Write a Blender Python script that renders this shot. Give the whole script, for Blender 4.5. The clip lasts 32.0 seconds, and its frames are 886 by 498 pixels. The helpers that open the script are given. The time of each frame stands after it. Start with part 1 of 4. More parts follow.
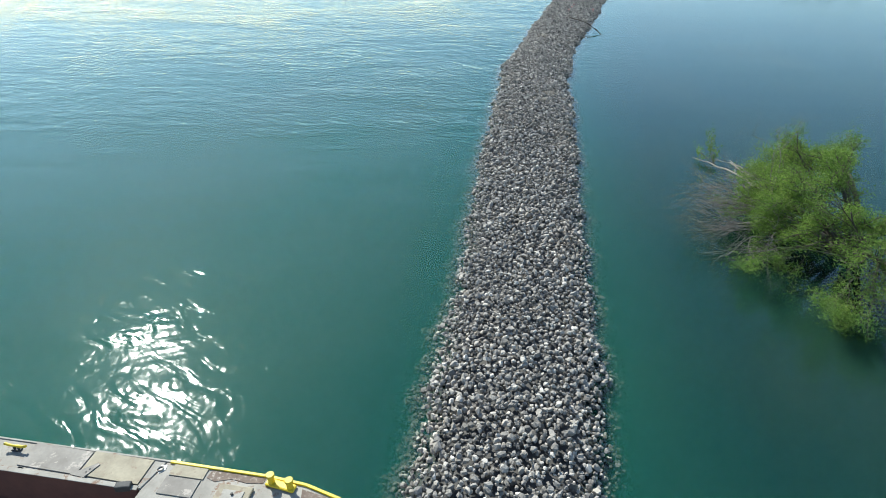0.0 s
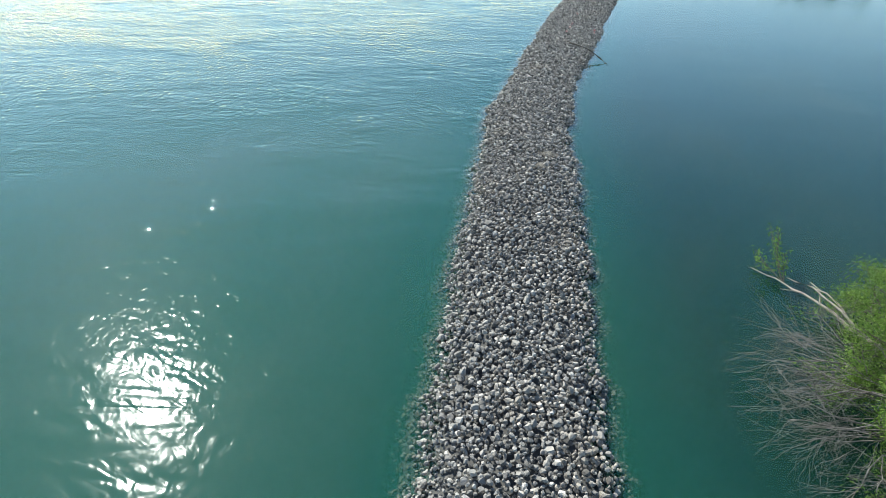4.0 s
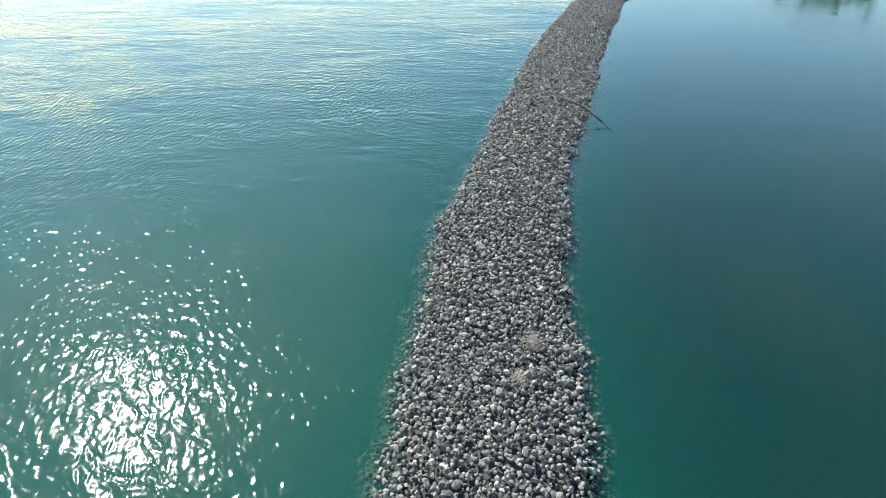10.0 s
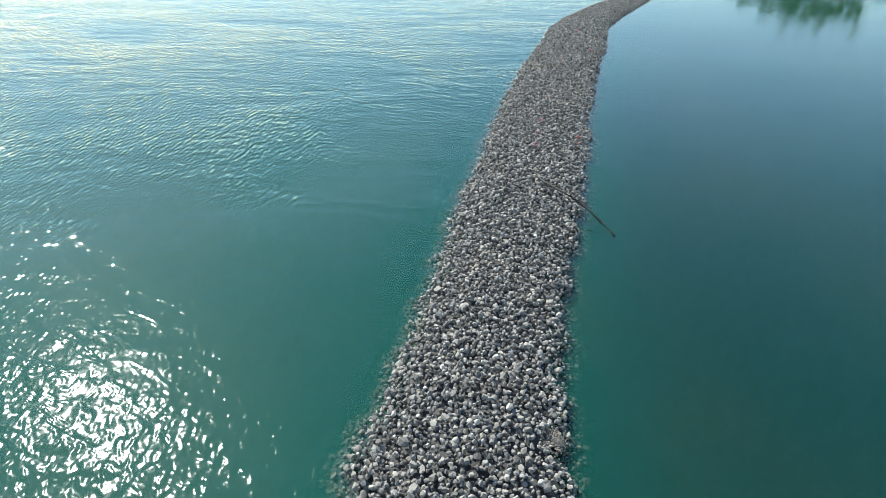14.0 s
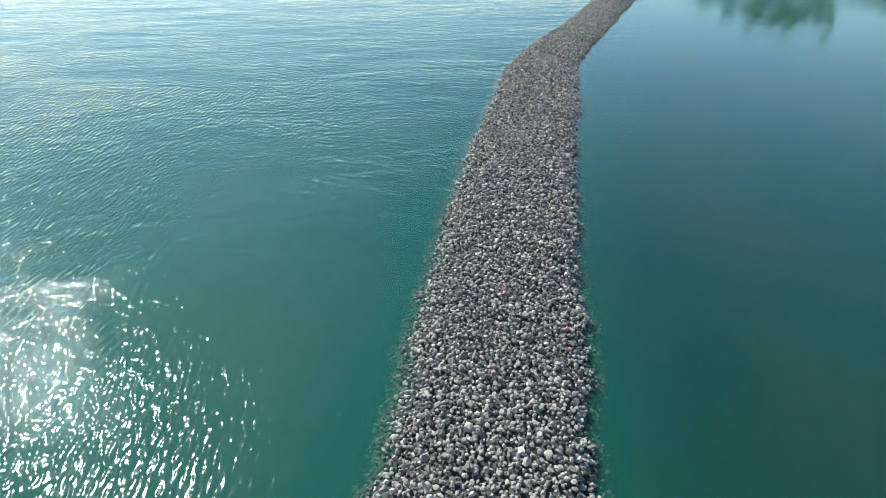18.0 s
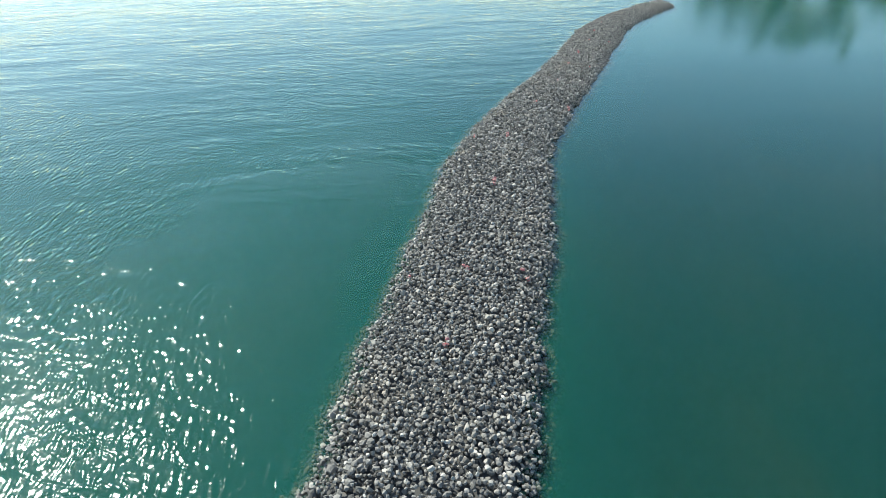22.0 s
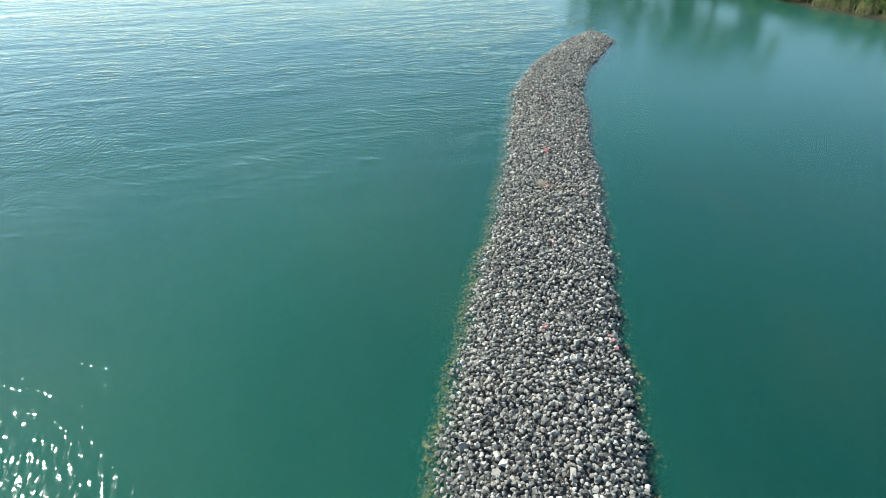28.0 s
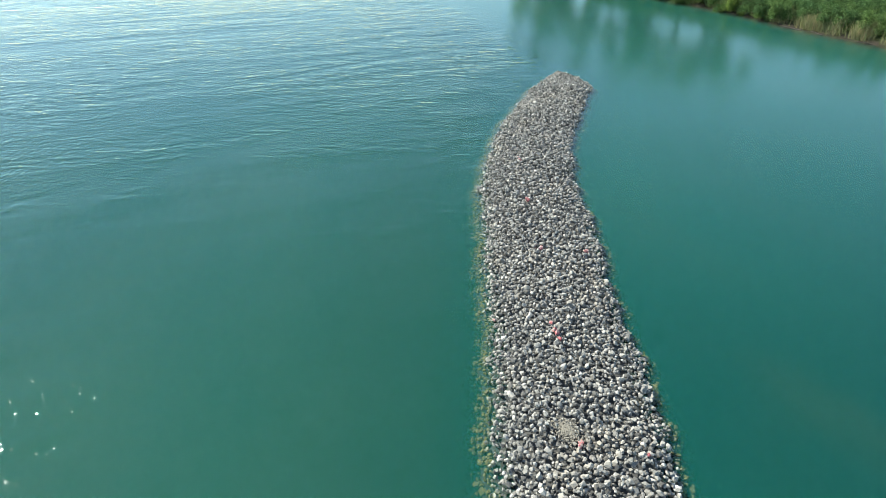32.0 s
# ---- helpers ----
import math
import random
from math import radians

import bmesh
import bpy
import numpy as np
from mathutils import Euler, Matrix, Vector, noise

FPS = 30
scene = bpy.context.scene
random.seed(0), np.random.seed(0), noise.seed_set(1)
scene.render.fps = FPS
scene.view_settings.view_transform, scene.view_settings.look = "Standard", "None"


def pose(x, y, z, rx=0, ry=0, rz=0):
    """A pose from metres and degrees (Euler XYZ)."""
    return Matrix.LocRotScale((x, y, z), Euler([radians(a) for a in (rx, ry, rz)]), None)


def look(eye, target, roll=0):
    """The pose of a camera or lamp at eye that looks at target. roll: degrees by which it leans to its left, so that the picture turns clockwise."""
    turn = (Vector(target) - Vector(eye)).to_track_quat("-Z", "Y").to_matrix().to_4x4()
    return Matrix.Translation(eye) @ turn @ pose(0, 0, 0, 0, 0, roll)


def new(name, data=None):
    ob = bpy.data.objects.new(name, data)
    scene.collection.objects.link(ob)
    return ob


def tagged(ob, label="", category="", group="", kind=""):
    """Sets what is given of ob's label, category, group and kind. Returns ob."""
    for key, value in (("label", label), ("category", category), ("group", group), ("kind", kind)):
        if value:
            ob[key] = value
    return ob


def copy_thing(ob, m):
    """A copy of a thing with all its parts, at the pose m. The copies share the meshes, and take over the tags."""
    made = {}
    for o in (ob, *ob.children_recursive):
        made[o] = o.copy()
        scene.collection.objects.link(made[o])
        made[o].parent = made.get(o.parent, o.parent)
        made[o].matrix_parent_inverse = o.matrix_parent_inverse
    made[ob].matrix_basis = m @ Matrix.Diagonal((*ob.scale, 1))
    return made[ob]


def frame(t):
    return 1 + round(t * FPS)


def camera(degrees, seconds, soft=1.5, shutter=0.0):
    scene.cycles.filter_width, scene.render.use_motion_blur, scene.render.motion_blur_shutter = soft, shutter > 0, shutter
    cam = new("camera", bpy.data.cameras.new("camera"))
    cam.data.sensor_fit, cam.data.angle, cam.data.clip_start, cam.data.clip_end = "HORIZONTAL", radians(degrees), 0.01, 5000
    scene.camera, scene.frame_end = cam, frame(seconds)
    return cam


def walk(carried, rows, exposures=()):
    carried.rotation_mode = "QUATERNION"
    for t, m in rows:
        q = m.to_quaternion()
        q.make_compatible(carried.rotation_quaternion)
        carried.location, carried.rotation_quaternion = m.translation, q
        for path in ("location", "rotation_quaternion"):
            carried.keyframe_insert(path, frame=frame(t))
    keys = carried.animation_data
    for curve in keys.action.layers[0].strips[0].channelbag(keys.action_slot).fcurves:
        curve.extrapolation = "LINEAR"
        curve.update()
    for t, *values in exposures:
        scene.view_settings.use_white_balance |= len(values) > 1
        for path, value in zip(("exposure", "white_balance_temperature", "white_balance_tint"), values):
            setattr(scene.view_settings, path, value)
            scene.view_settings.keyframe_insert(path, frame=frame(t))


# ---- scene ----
cam = camera(72.0, 32.0, soft=0.6)
PATH = [
    (0, (0.936, -28.583, 10.432), (0.564, -26.914, 9.395), -0.1),
    (1, (0.684, -26.257, 10.384), (0.333, -24.584, 9.346), -0.0),
    (2, (0.482, -24.284, 10.388), (0.138, -22.611, 9.347), 0.2),
    (3, (0.251, -22.029, 10.39), (-0.092, -20.355, 9.351), 0.1),
    (3.5, (0.143, -20.829, 10.357), (-0.203, -19.153, 9.322), 0.1),
    (5.5, (-0.021, -16.167, 10.098), (-0.373, -14.49, 9.068), 0.1),
    (6, (-0.111, -15.127, 10.061), (-0.439, -13.444, 9.031), 0.2),
    (7, (-0.284, -13.159, 10.022), (-0.589, -11.471, 8.994), 0.4),
    (8, (-0.329, -11.108, 10.005), (-0.636, -9.417, 8.983), 0.2),
    (9, (-0.384, -8.986, 9.872), (-0.698, -7.29, 8.86), -0.3),
    (10, (-0.487, -6.918, 9.86), (-0.801, -5.218, 8.854), -0.4),
    (11, (-0.544, -4.803, 9.978), (-0.855, -3.104, 8.969), -0.1),
    (12, (-0.71, -2.524, 10.174), (-1.009, -0.827, 9.159), 0.7),
    (13, (-0.973, 0.09, 10.195), (-1.252, 1.791, 9.182), 1.5),
    (14, (-1.093, 3.078, 10.152), (-1.321, 4.794, 9.149), 1.1),
    (14.5, (-1.184, 4.636, 10.154), (-1.398, 6.354, 9.152), 1.3),
    (16.5, (-1.478, 11.761, 11.015), (-1.667, 13.469, 9.992), 0.6),
    (17, (-1.48, 13.709, 11.089), (-1.661, 15.417, 10.064), 0.6),
    (18, (-1.192, 17.636, 11.117), (-1.294, 19.352, 10.095), 0.4),
    (19, (-0.601, 21.666, 11.066), (-0.684, 23.386, 10.05), -0.1),
    (20, (0.22, 25.735, 11.071), (0.139, 27.46, 10.062), -0.6),
    (21, (1.042, 29.712, 11.1), (0.956, 31.439, 10.095), -1.0),
    (22, (1.725, 33.542, 11.183), (1.63, 35.271, 10.183), -1.4),
    (23, (1.978, 37.148, 11.353), (1.885, 38.877, 10.352), -1.9),
    (24, (1.695, 40.799, 11.608), (1.672, 42.525, 10.599), -1.6),
    (25, (1.151, 44.567, 11.921), (1.17, 46.285, 10.898), -0.7),
    (26, (0.423, 48.509, 12.216), (0.516, 50.212, 11.171), 0.8),
    (26.5, (0.159, 50.489, 12.183), (0.306, 52.189, 11.139), 0.7),
    (28.5, (0.009, 58.345, 11.495), (0.361, 60.025, 10.468), 0.2),
    (29, (0.106, 60.093, 11.437), (0.491, 61.767, 10.413), 0.2),
    (30, (0.555, 63.473, 11.587), (0.997, 65.13, 10.559), 0.2),
    (31, (1.419, 66.924, 11.778), (1.903, 68.567, 10.745), 0.5),
    (32, (2.612, 70.402, 11.863), (3.11, 72.042, 10.831), 0.7),
]
EXPOSURES = [(0, 0.86, 6600, 1), (18, 0.8, 6600, 0), (24, 0.78, 6650, -3), (29, 1.0, 6800, -3), (32, 1.05, 6800, -2)]
walk(cam, [(t, look(eye, target, roll)) for t, eye, target, roll in PATH], exposures=EXPOSURES)

# ---- world, sun, exposure ----
SUN_ELEVATION, SUN_AZIMUTH = radians(40.4), radians(45.4)   # azimuth from +y towards -x
world = bpy.data.worlds.new("sky")
scene.world = world
world.use_nodes = True
wn = world.node_tree
wn.nodes.clear()
sky = wn.nodes.new("ShaderNodeTexSky")
sky.sky_type, sky.sun_disc = "NISHITA", False
sky.sun_elevation, sky.sun_rotation = SUN_ELEVATION, -SUN_AZIMUTH
sky.air_density, sky.dust_density, sky.ozone_density, sky.altitude = 1.0, 0.3, 2.7, 300
bg = wn.nodes.new("ShaderNodeBackground")
bg.inputs["Strength"].default_value = 0.125
wo = wn.nodes.new("ShaderNodeOutputWorld")
wn.links.new(sky.outputs[0], bg.inputs[0])
wn.links.new(bg.outputs[0], wo.inputs[0])

sun = new("sun", bpy.data.lights.new("sun", "SUN"))
sun.data.energy, sun.data.angle, sun.data.color = 4.6, radians(0.53), (1.0, 0.98, 0.96)
SUN_DIR = Vector((-math.sin(SUN_AZIMUTH) * math.cos(SUN_ELEVATION), math.cos(SUN_AZIMUTH) * math.cos(SUN_ELEVATION), math.sin(SUN_ELEVATION)))
sun.matrix_world = look(SUN_DIR * 60, (0, 0, 0))

# ---- materials ----
class Nodes:
    """A small builder for node materials."""

    def __init__(self, name):
        self.mat = bpy.data.materials.new(name)
        self.mat.use_nodes = True
        self.tree = self.mat.node_tree
        self.tree.nodes.clear()
        self.coord = self.add("ShaderNodeTexCoord")

    def add(self, kind, **values):
        node = self.tree.nodes.new(kind)
        for key, value in values.items():
            sock = node.inputs[key.replace("_", " ")]
            if isinstance(value, bpy.types.NodeSocket):
                self.tree.links.new(value, sock)
            else:
                sock.default_value = value
        return node

    def link(self, a, b):
        self.tree.links.new(a, b)

    def noise(self, scale, detail=3.0, rough=0.55, vector=None, stretch=None, turn=0.0, swirl=0.0):
        vec = vector or self.coord.outputs["Object"]
        if turn:
            r = self.add("ShaderNodeMapping", Vector=vec)
            r.inputs["Rotation"].default_value = (0, 0, radians(turn))
            vec = r.outputs[0]
        if stretch:
            m = self.add("ShaderNodeMapping", Vector=vec)
            m.inputs["Scale"].default_value = stretch
            vec = m.outputs[0]
        n = self.add("ShaderNodeTexNoise", Vector=vec, Scale=scale, Detail=detail, Roughness=rough, Distortion=swirl)
        return n.outputs[0]

    def ramp(self, fac, stops):
        r = self.add("ShaderNodeValToRGB", Fac=fac)
        e = r.color_ramp.elements
        while len(e) < len(stops):
            e.new(0.5)
        for el, (p, c) in zip(e, stops):
            el.position, el.color = p, (*c, 1) if len(c) == 3 else c
        return r.outputs[0]

    def mix(self, fac, a, b, blend="MIX"):
        m = self.tree.nodes.new("ShaderNodeMix")
        m.data_type, m.blend_type = "RGBA", blend
        for sock, v in ((m.inputs[0], fac), (m.inputs[6], a), (m.inputs[7], b)):
            if isinstance(v, bpy.types.NodeSocket):
                self.link(v, sock)
            else:
                sock.default_value = (*v, 1) if isinstance(v, tuple) and len(v) == 3 else v
        return m.outputs[2]

    def math(self, op, a, b=0.0, clamp=False):
        m = self.tree.nodes.new("ShaderNodeMath")
        m.operation, m.use_clamp = op, clamp
        for sock, v in zip(m.inputs, (a, b)):
            if isinstance(v, bpy.types.NodeSocket):
                self.link(v, sock)
            else:
                sock.default_value = v
        return m.outputs[0]

    def bump(self, height, strength=0.5, distance=0.02, normal=None):
        b = self.add("ShaderNodeBump", Height=height, Strength=strength, Distance=distance)
        if normal:
            self.link(normal, b.inputs["Normal"])
        return b.outputs[0]

    def surface(self, shader):
        out = self.add("ShaderNodeOutputMaterial")
        self.link(shader, out.inputs[0])
        return self.mat

    def principled(self, color, rough=0.6, metal=0.0, normal=None, spec=0.4):
        p = self.add("ShaderNodeBsdfPrincipled", Metallic=metal)
        p.inputs["Specular IOR Level"].default_value = spec
        for key, v in (("Base Color", color), ("Roughness", rough)):
            if isinstance(v, bpy.types.NodeSocket):
                self.link(v, p.inputs[key])
            else:
                p.inputs[key].default_value = (*v, 1) if isinstance(v, tuple) else v
        if normal:
            self.link(normal, p.inputs["Normal"])
        return self.surface(p.outputs[0])


def worn(name, light, dark, big=1.5, small=25.0, rough=0.6, metal=0.0, relief=0.004, spots=None):
    """A surface of two tones that vary at two scales, with fine relief."""
    n = Nodes(name)
    a, b = n.noise(big, 4, 0.6), n.noise(small, 3, 0.6)
    f = n.ramp(a, [(0.3, (0, 0, 0)), (0.7, (1, 1, 1))])
    col = n.mix(f, dark, light)
    col = n.mix(n.math("MULTIPLY", b, 0.5), col, tuple(0.6 * c for c in dark))
    if spots:
        s = n.ramp(n.noise(small * 0.3, 5, 0.7), [(0.56, (0, 0, 0)), (0.64, (1, 1, 1))])
        col = n.mix(s, col, spots)
    return n.principled(col, rough, metal, n.bump(b, 0.6, relief))


def stone_material(name, tint=(1, 1, 1), painted=False, island=True):
    n = Nodes(name)
    if island:
        rnd = n.add("ShaderNodeNewGeometry").outputs["Random Per Island"]
    else:
        rnd = n.add("ShaderNodeObjectInfo").outputs["Random"]
    base = n.ramp(rnd, [(0.0, (0.07, 0.07, 0.07)), (0.16, (0.15, 0.148, 0.144)), (0.36, (0.25, 0.246, 0.237)), (0.54, (0.34, 0.334, 0.32)),
                        (0.68, (0.21, 0.21, 0.208)), (0.86, (0.38, 0.372, 0.355)), (0.97, (0.54, 0.53, 0.51))])
    patch = n.ramp(n.noise(0.35, 4, 0.6), [(0.35, (1.0, 0.935, 0.855)), (0.55, (1.08, 1.0, 0.91)), (0.75, (1.16, 1.01, 0.84))])
    col = n.mix(1.0, base, patch, "MULTIPLY")
    grain = n.noise(38, 4, 0.65)
    col = n.mix(n.math("MULTIPLY", grain, 0.3), col, (0.12, 0.115, 0.11))
    veins = n.ramp(n.noise(9, 5, 0.7), [(0.58, (0, 0, 0)), (0.66, (1, 1, 1))])
    col = n.mix(n.math("MULTIPLY", veins, 0.25), col, (0.62, 0.6, 0.57))
    # algae and wet tone by height round the waterline
    z = n.add("ShaderNodeSeparateXYZ", Vector=n.coord.outputs["Object"]).outputs[2]
    wet = n.ramp(n.math("MULTIPLY_ADD", z, 4.0), [(0.0, (1, 1, 1)), (0.25, (0, 0, 0))])
    if island:
        along = n.add("ShaderNodeSeparateXYZ", Vector=n.coord.outputs["Object"]).outputs[1]
        algae = n.ramp(n.math("MULTIPLY", along, 0.01), [(0.15, (0.13, 0.13, 0.10)), (0.4, (0.10, 0.10, 0.06)), (0.7, (0.22, 0.175, 0.05))])
        col = n.mix(n.math("MULTIPLY", wet, 0.8), col, algae)
    if painted:
        p = n.ramp(n.noise(0.9, 3, 0.6), [(0.44, (0, 0, 0)), (0.54, (0.85, 0.85, 0.85))])
        col = n.mix(p, col, (0.66, 0.17, 0.17))
    return n.principled(col, 0.85, 0, n.bump(n.math("ADD", grain, n.noise(13, 3, 0.6)), 0.9, 0.012), 0.3)


def water_surface_material():
    """Clear rippled skin: sees through by the angle, mirrors the rest."""
    n = Nodes("water_skin")
    ripple = n.add("ShaderNodeAttribute")
    ripple.attribute_name = "ripple"
    amount = ripple.outputs["Fac"]
    # cat's paws: patches of wind some metres wide, with slick water between
    gust = n.ramp(n.noise(0.11, 4, 0.6, stretch=(0.7, 1.3, 1.0), turn=18, swirl=0.6), [(0.36, (0.35,) * 3), (0.64, (1.5,) * 3)])
    slick = n.ramp(n.noise(0.16, 4, 0.6, stretch=(0.45, 1.2, 1.0), turn=-12, swirl=0.8), [(0.38, (0.3,) * 3), (0.62, (1.35,) * 3)])
    mid = n.noise(3.4, 1, 0.45, stretch=(1.25, 0.7, 1.0), turn=-28, swirl=0.3)
    chop = n.noise(1.5, 2, 0.5, stretch=(0.5, 1.15, 1.0), turn=24, swirl=0.7)
    cross = n.noise(7.5, 0, 0.5, stretch=(0.8, 1.0, 1.0), turn=40)
    swell = n.noise(0.5, 2, 0.5, stretch=(0.35, 1.3, 1.0), turn=-9, swirl=0.4)
    roll = n.noise(0.17, 2, 0.5, stretch=(0.4, 1.2, 1.0), turn=-16, swirl=0.5)
    streak = n.noise(4.3, 0, 0.5, stretch=(1.5, 0.55, 1.0), turn=-12, swirl=0.3)
    breeze = n.add("ShaderNodeAttribute")
    breeze.attribute_name = "breeze"
    k = n.math("MULTIPLY", amount, gust)
    wave = n.add("ShaderNodeAttribute")
    wave.attribute_name = "wave"
    h = n.math("MULTIPLY", cross, 0.007)
    short = n.math("MULTIPLY", n.math("MULTIPLY", streak, 0.036), breeze.outputs["Fac"])
    h = n.math("ADD", h, n.math("ADD", short, n.math("MULTIPLY", n.math("MULTIPLY", mid, 0.042), n.math("SUBTRACT", 1.0, breeze.outputs["Fac"]))))
    h = n.math("MULTIPLY", h, k)
    broad = n.math("ADD", n.math("MULTIPLY", swell, 0.048), n.math("MULTIPLY", n.math("MULTIPLY", chop, 0.055), slick))
    broad = n.math("ADD", broad, n.math("MULTIPLY", roll, 0.07))
    h = n.math("ADD", h, n.math("MULTIPLY", broad, wave.outputs["Fac"]))
    normal = n.bump(h, 1.0, 1.0)
    gloss = n.add("ShaderNodeBsdfGlossy", Color=(1, 1, 1, 1))
    haze = n.add("ShaderNodeAttribute")
    haze.attribute_name = "haze"
    n.link(haze.outputs["Fac"], gloss.inputs["Roughness"])
    n.link(normal, gloss.inputs["Normal"])
    clear = n.add("ShaderNodeBsdfTransparent", Color=(0.93, 0.98, 0.97, 1))
    fres = n.add("ShaderNodeFresnel", IOR=1.33)
    n.link(normal, fres.inputs["Normal"])
    mix = n.add("ShaderNodeMixShader", Fac=fres.outputs[0])
    n.link(clear.outputs[0], mix.inputs[1])
    n.link(gloss.outputs[0], mix.inputs[2])
    return n.surface(mix.outputs[0])


def murk_material(name, opacity):
    """Turbid green water: a veil of suspended silt, with sky sheen painted into its paler parts."""
    n = Nodes(name)
    a = n.noise(0.03, 3, 0.5)
    b = n.noise(0.16, 4, 0.55, stretch=(1.0, 0.5, 1.0))
    col = n.ramp(a, [(0.3, (0.008, 0.108, 0.088)), (0.5, (0.012, 0.128, 0.100)), (0.7, (0.020, 0.144, 0.100))])
    calm = n.add("ShaderNodeAttribute")
    calm.attribute_name = "pale"
    silt = n.ramp(b, [(0.53, (0, 0, 0)), (0.72, (1, 1, 1))])
    col = n.mix(n.math("MULTIPLY", silt, n.math("SUBTRACT", 0.5, calm.outputs["Fac"], True)), col, (0.046, 0.138, 0.096))
    peaty = n.add("ShaderNodeAttribute")
    peaty.attribute_name = "peaty"
    olive = n.add("ShaderNodeAttribute")
    olive.attribute_name = "olive"
    col = n.mix(olive.outputs["Fac"], col, n.ramp(b, [(0.4, (0.018, 0.100, 0.062)), (0.7, (0.030, 0.118, 0.068))]))
    # pale tone: own colour at the far right, painted sky sheen on the left
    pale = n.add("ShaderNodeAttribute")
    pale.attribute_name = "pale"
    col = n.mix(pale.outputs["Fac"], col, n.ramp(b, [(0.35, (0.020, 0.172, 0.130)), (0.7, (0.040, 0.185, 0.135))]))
    # beige silt tone that also carries painted sky reflection
    silt_sheen = n.add("ShaderNodeAttribute")
    silt_sheen.attribute_name = "silt_sheen"
    drift = n.math("MULTIPLY", silt_sheen.outputs["Fac"], n.ramp(b, [(0.3, (0.25,) * 3), (0.62, (1,) * 3)]))
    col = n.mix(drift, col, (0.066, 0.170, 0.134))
    col = n.mix(peaty.outputs["Fac"], col, n.ramp(b, [(0.4, (0.008, 0.042, 0.034)), (0.7, (0.030, 0.054, 0.030))]))
    d = n.add("ShaderNodeBsdfDiffuse", Color=col)
    if opacity >= 1:
        return n.surface(d.outputs[0])
    t = n.add("ShaderNodeBsdfTransparent", Color=(1, 1, 1, 1))
    m = n.add("ShaderNodeMixShader", Fac=opacity)
    n.link(t.outputs[0], m.inputs[1])
    n.link(d.outputs[0], m.inputs[2])
    return n.surface(m.outputs[0])


def leaf_material(name, a, b, c, varied=False):
    n = Nodes(name)
    rnd = n.add("ShaderNodeNewGeometry").outputs["Random Per Island"]
    col = n.ramp(rnd, [(0.0, a), (0.5, b), (1.0, c)])
    big = n.ramp(n.noise(0.8, 3, 0.5), [(0.35, (0.75, 0.8, 0.75)), (0.65, (1.15, 1.1, 0.95))])
    col = n.mix(1.0, col, big, "MULTIPLY")
    if varied:
        tone = n.ramp(n.add("ShaderNodeObjectInfo").outputs["Random"], [(0.0, (0.7, 0.8, 0.8)), (0.35, (1, 1, 1)), (0.7, (0.95, 1.05, 1.25)), (1.0, (1.35, 1.2, 0.9))])
        col = n.mix(1.0, col, tone, "MULTIPLY")
    d = n.add("ShaderNodeBsdfDiffuse", Color=col)
    t = n.add("ShaderNodeBsdfTranslucent", Color=col)
    m = n.add("ShaderNodeMixShader", Fac=0.4)
    n.link(d.outputs[0], m.inputs[1])
    n.link(t.outputs[0], m.inputs[2])
    return n.surface(m.outputs[0])


STONE = stone_material("limestone_rubble")
STONE_SINGLE = stone_material("limestone_single", island=False)
STONE_RED = stone_material("stone_marked_red", painted=True, island=False)
GRAVEL_TAN = worn("tan_gravel", (0.34, 0.30, 0.24), (0.22, 0.19, 0.15), 3.0, 50, 0.9, relief=0.01)
# grey gravel, its colour lowered to deepen the shade in the stone gaps
GRAVEL = worn("gap_shade_gravel", (0.12, 0.115, 0.11), (0.06, 0.058, 0.056), 2.5, 45, 0.9, relief=0.01)
WATER = water_surface_material()
BARK = worn("bark", (0.10, 0.085, 0.065), (0.05, 0.04, 0.032), 3, 40, 0.9, relief=0.006)
DEADWOOD = worn("bleached_wood", (0.40, 0.35, 0.29), (0.20, 0.165, 0.13), 3, 30, 0.8, relief=0.004)
DEADWOOD_GREY = worn("grey_twigs", (0.24, 0.21, 0.19), (0.09, 0.076, 0.068), 3, 30, 0.85, relief=0.003)
DRIFTWOOD = worn("wet_driftwood", (0.085, 0.068, 0.052), (0.03, 0.025, 0.02), 3, 30, 0.75, relief=0.004)
WILLOW_LEAF = leaf_material("willow_leaf", (0.075, 0.14, 0.03), (0.14, 0.24, 0.055), (0.25, 0.33, 0.10))
BANK_LEAF = leaf_material("bank_leaf", (0.07, 0.12, 0.04), (0.12, 0.19, 0.065), (0.20, 0.27, 0.11), True)
REED = leaf_material("dry_reed", (0.15, 0.18, 0.075), (0.40, 0.33, 0.22), (0.20, 0.25, 0.11))
def bank_ground_material():
    """Dark mud at the water's edge, rough grass higher up."""
    n = Nodes("bank_ground")
    a, b = n.noise(0.7, 4, 0.6), n.noise(9, 4, 0.65)
    mud = n.mix(a, (0.02, 0.017, 0.012), (0.045, 0.036, 0.025))
    grass = n.ramp(b, [(0.3, (0.035, 0.055, 0.016)), (0.55, (0.075, 0.105, 0.032)), (0.75, (0.16, 0.145, 0.065))])
    z = n.add("ShaderNodeSeparateXYZ", Vector=n.coord.outputs["Object"]).outputs[2]
    f = n.ramp(n.math("ADD", z, n.math("MULTIPLY", a, 0.3)), [(0.3, (0, 0, 0)), (0.6, (1, 1, 1))])
    return n.principled(n.mix(f, mud, grass), 0.95, 0, n.bump(b, 0.8, 0.06), 0.2)


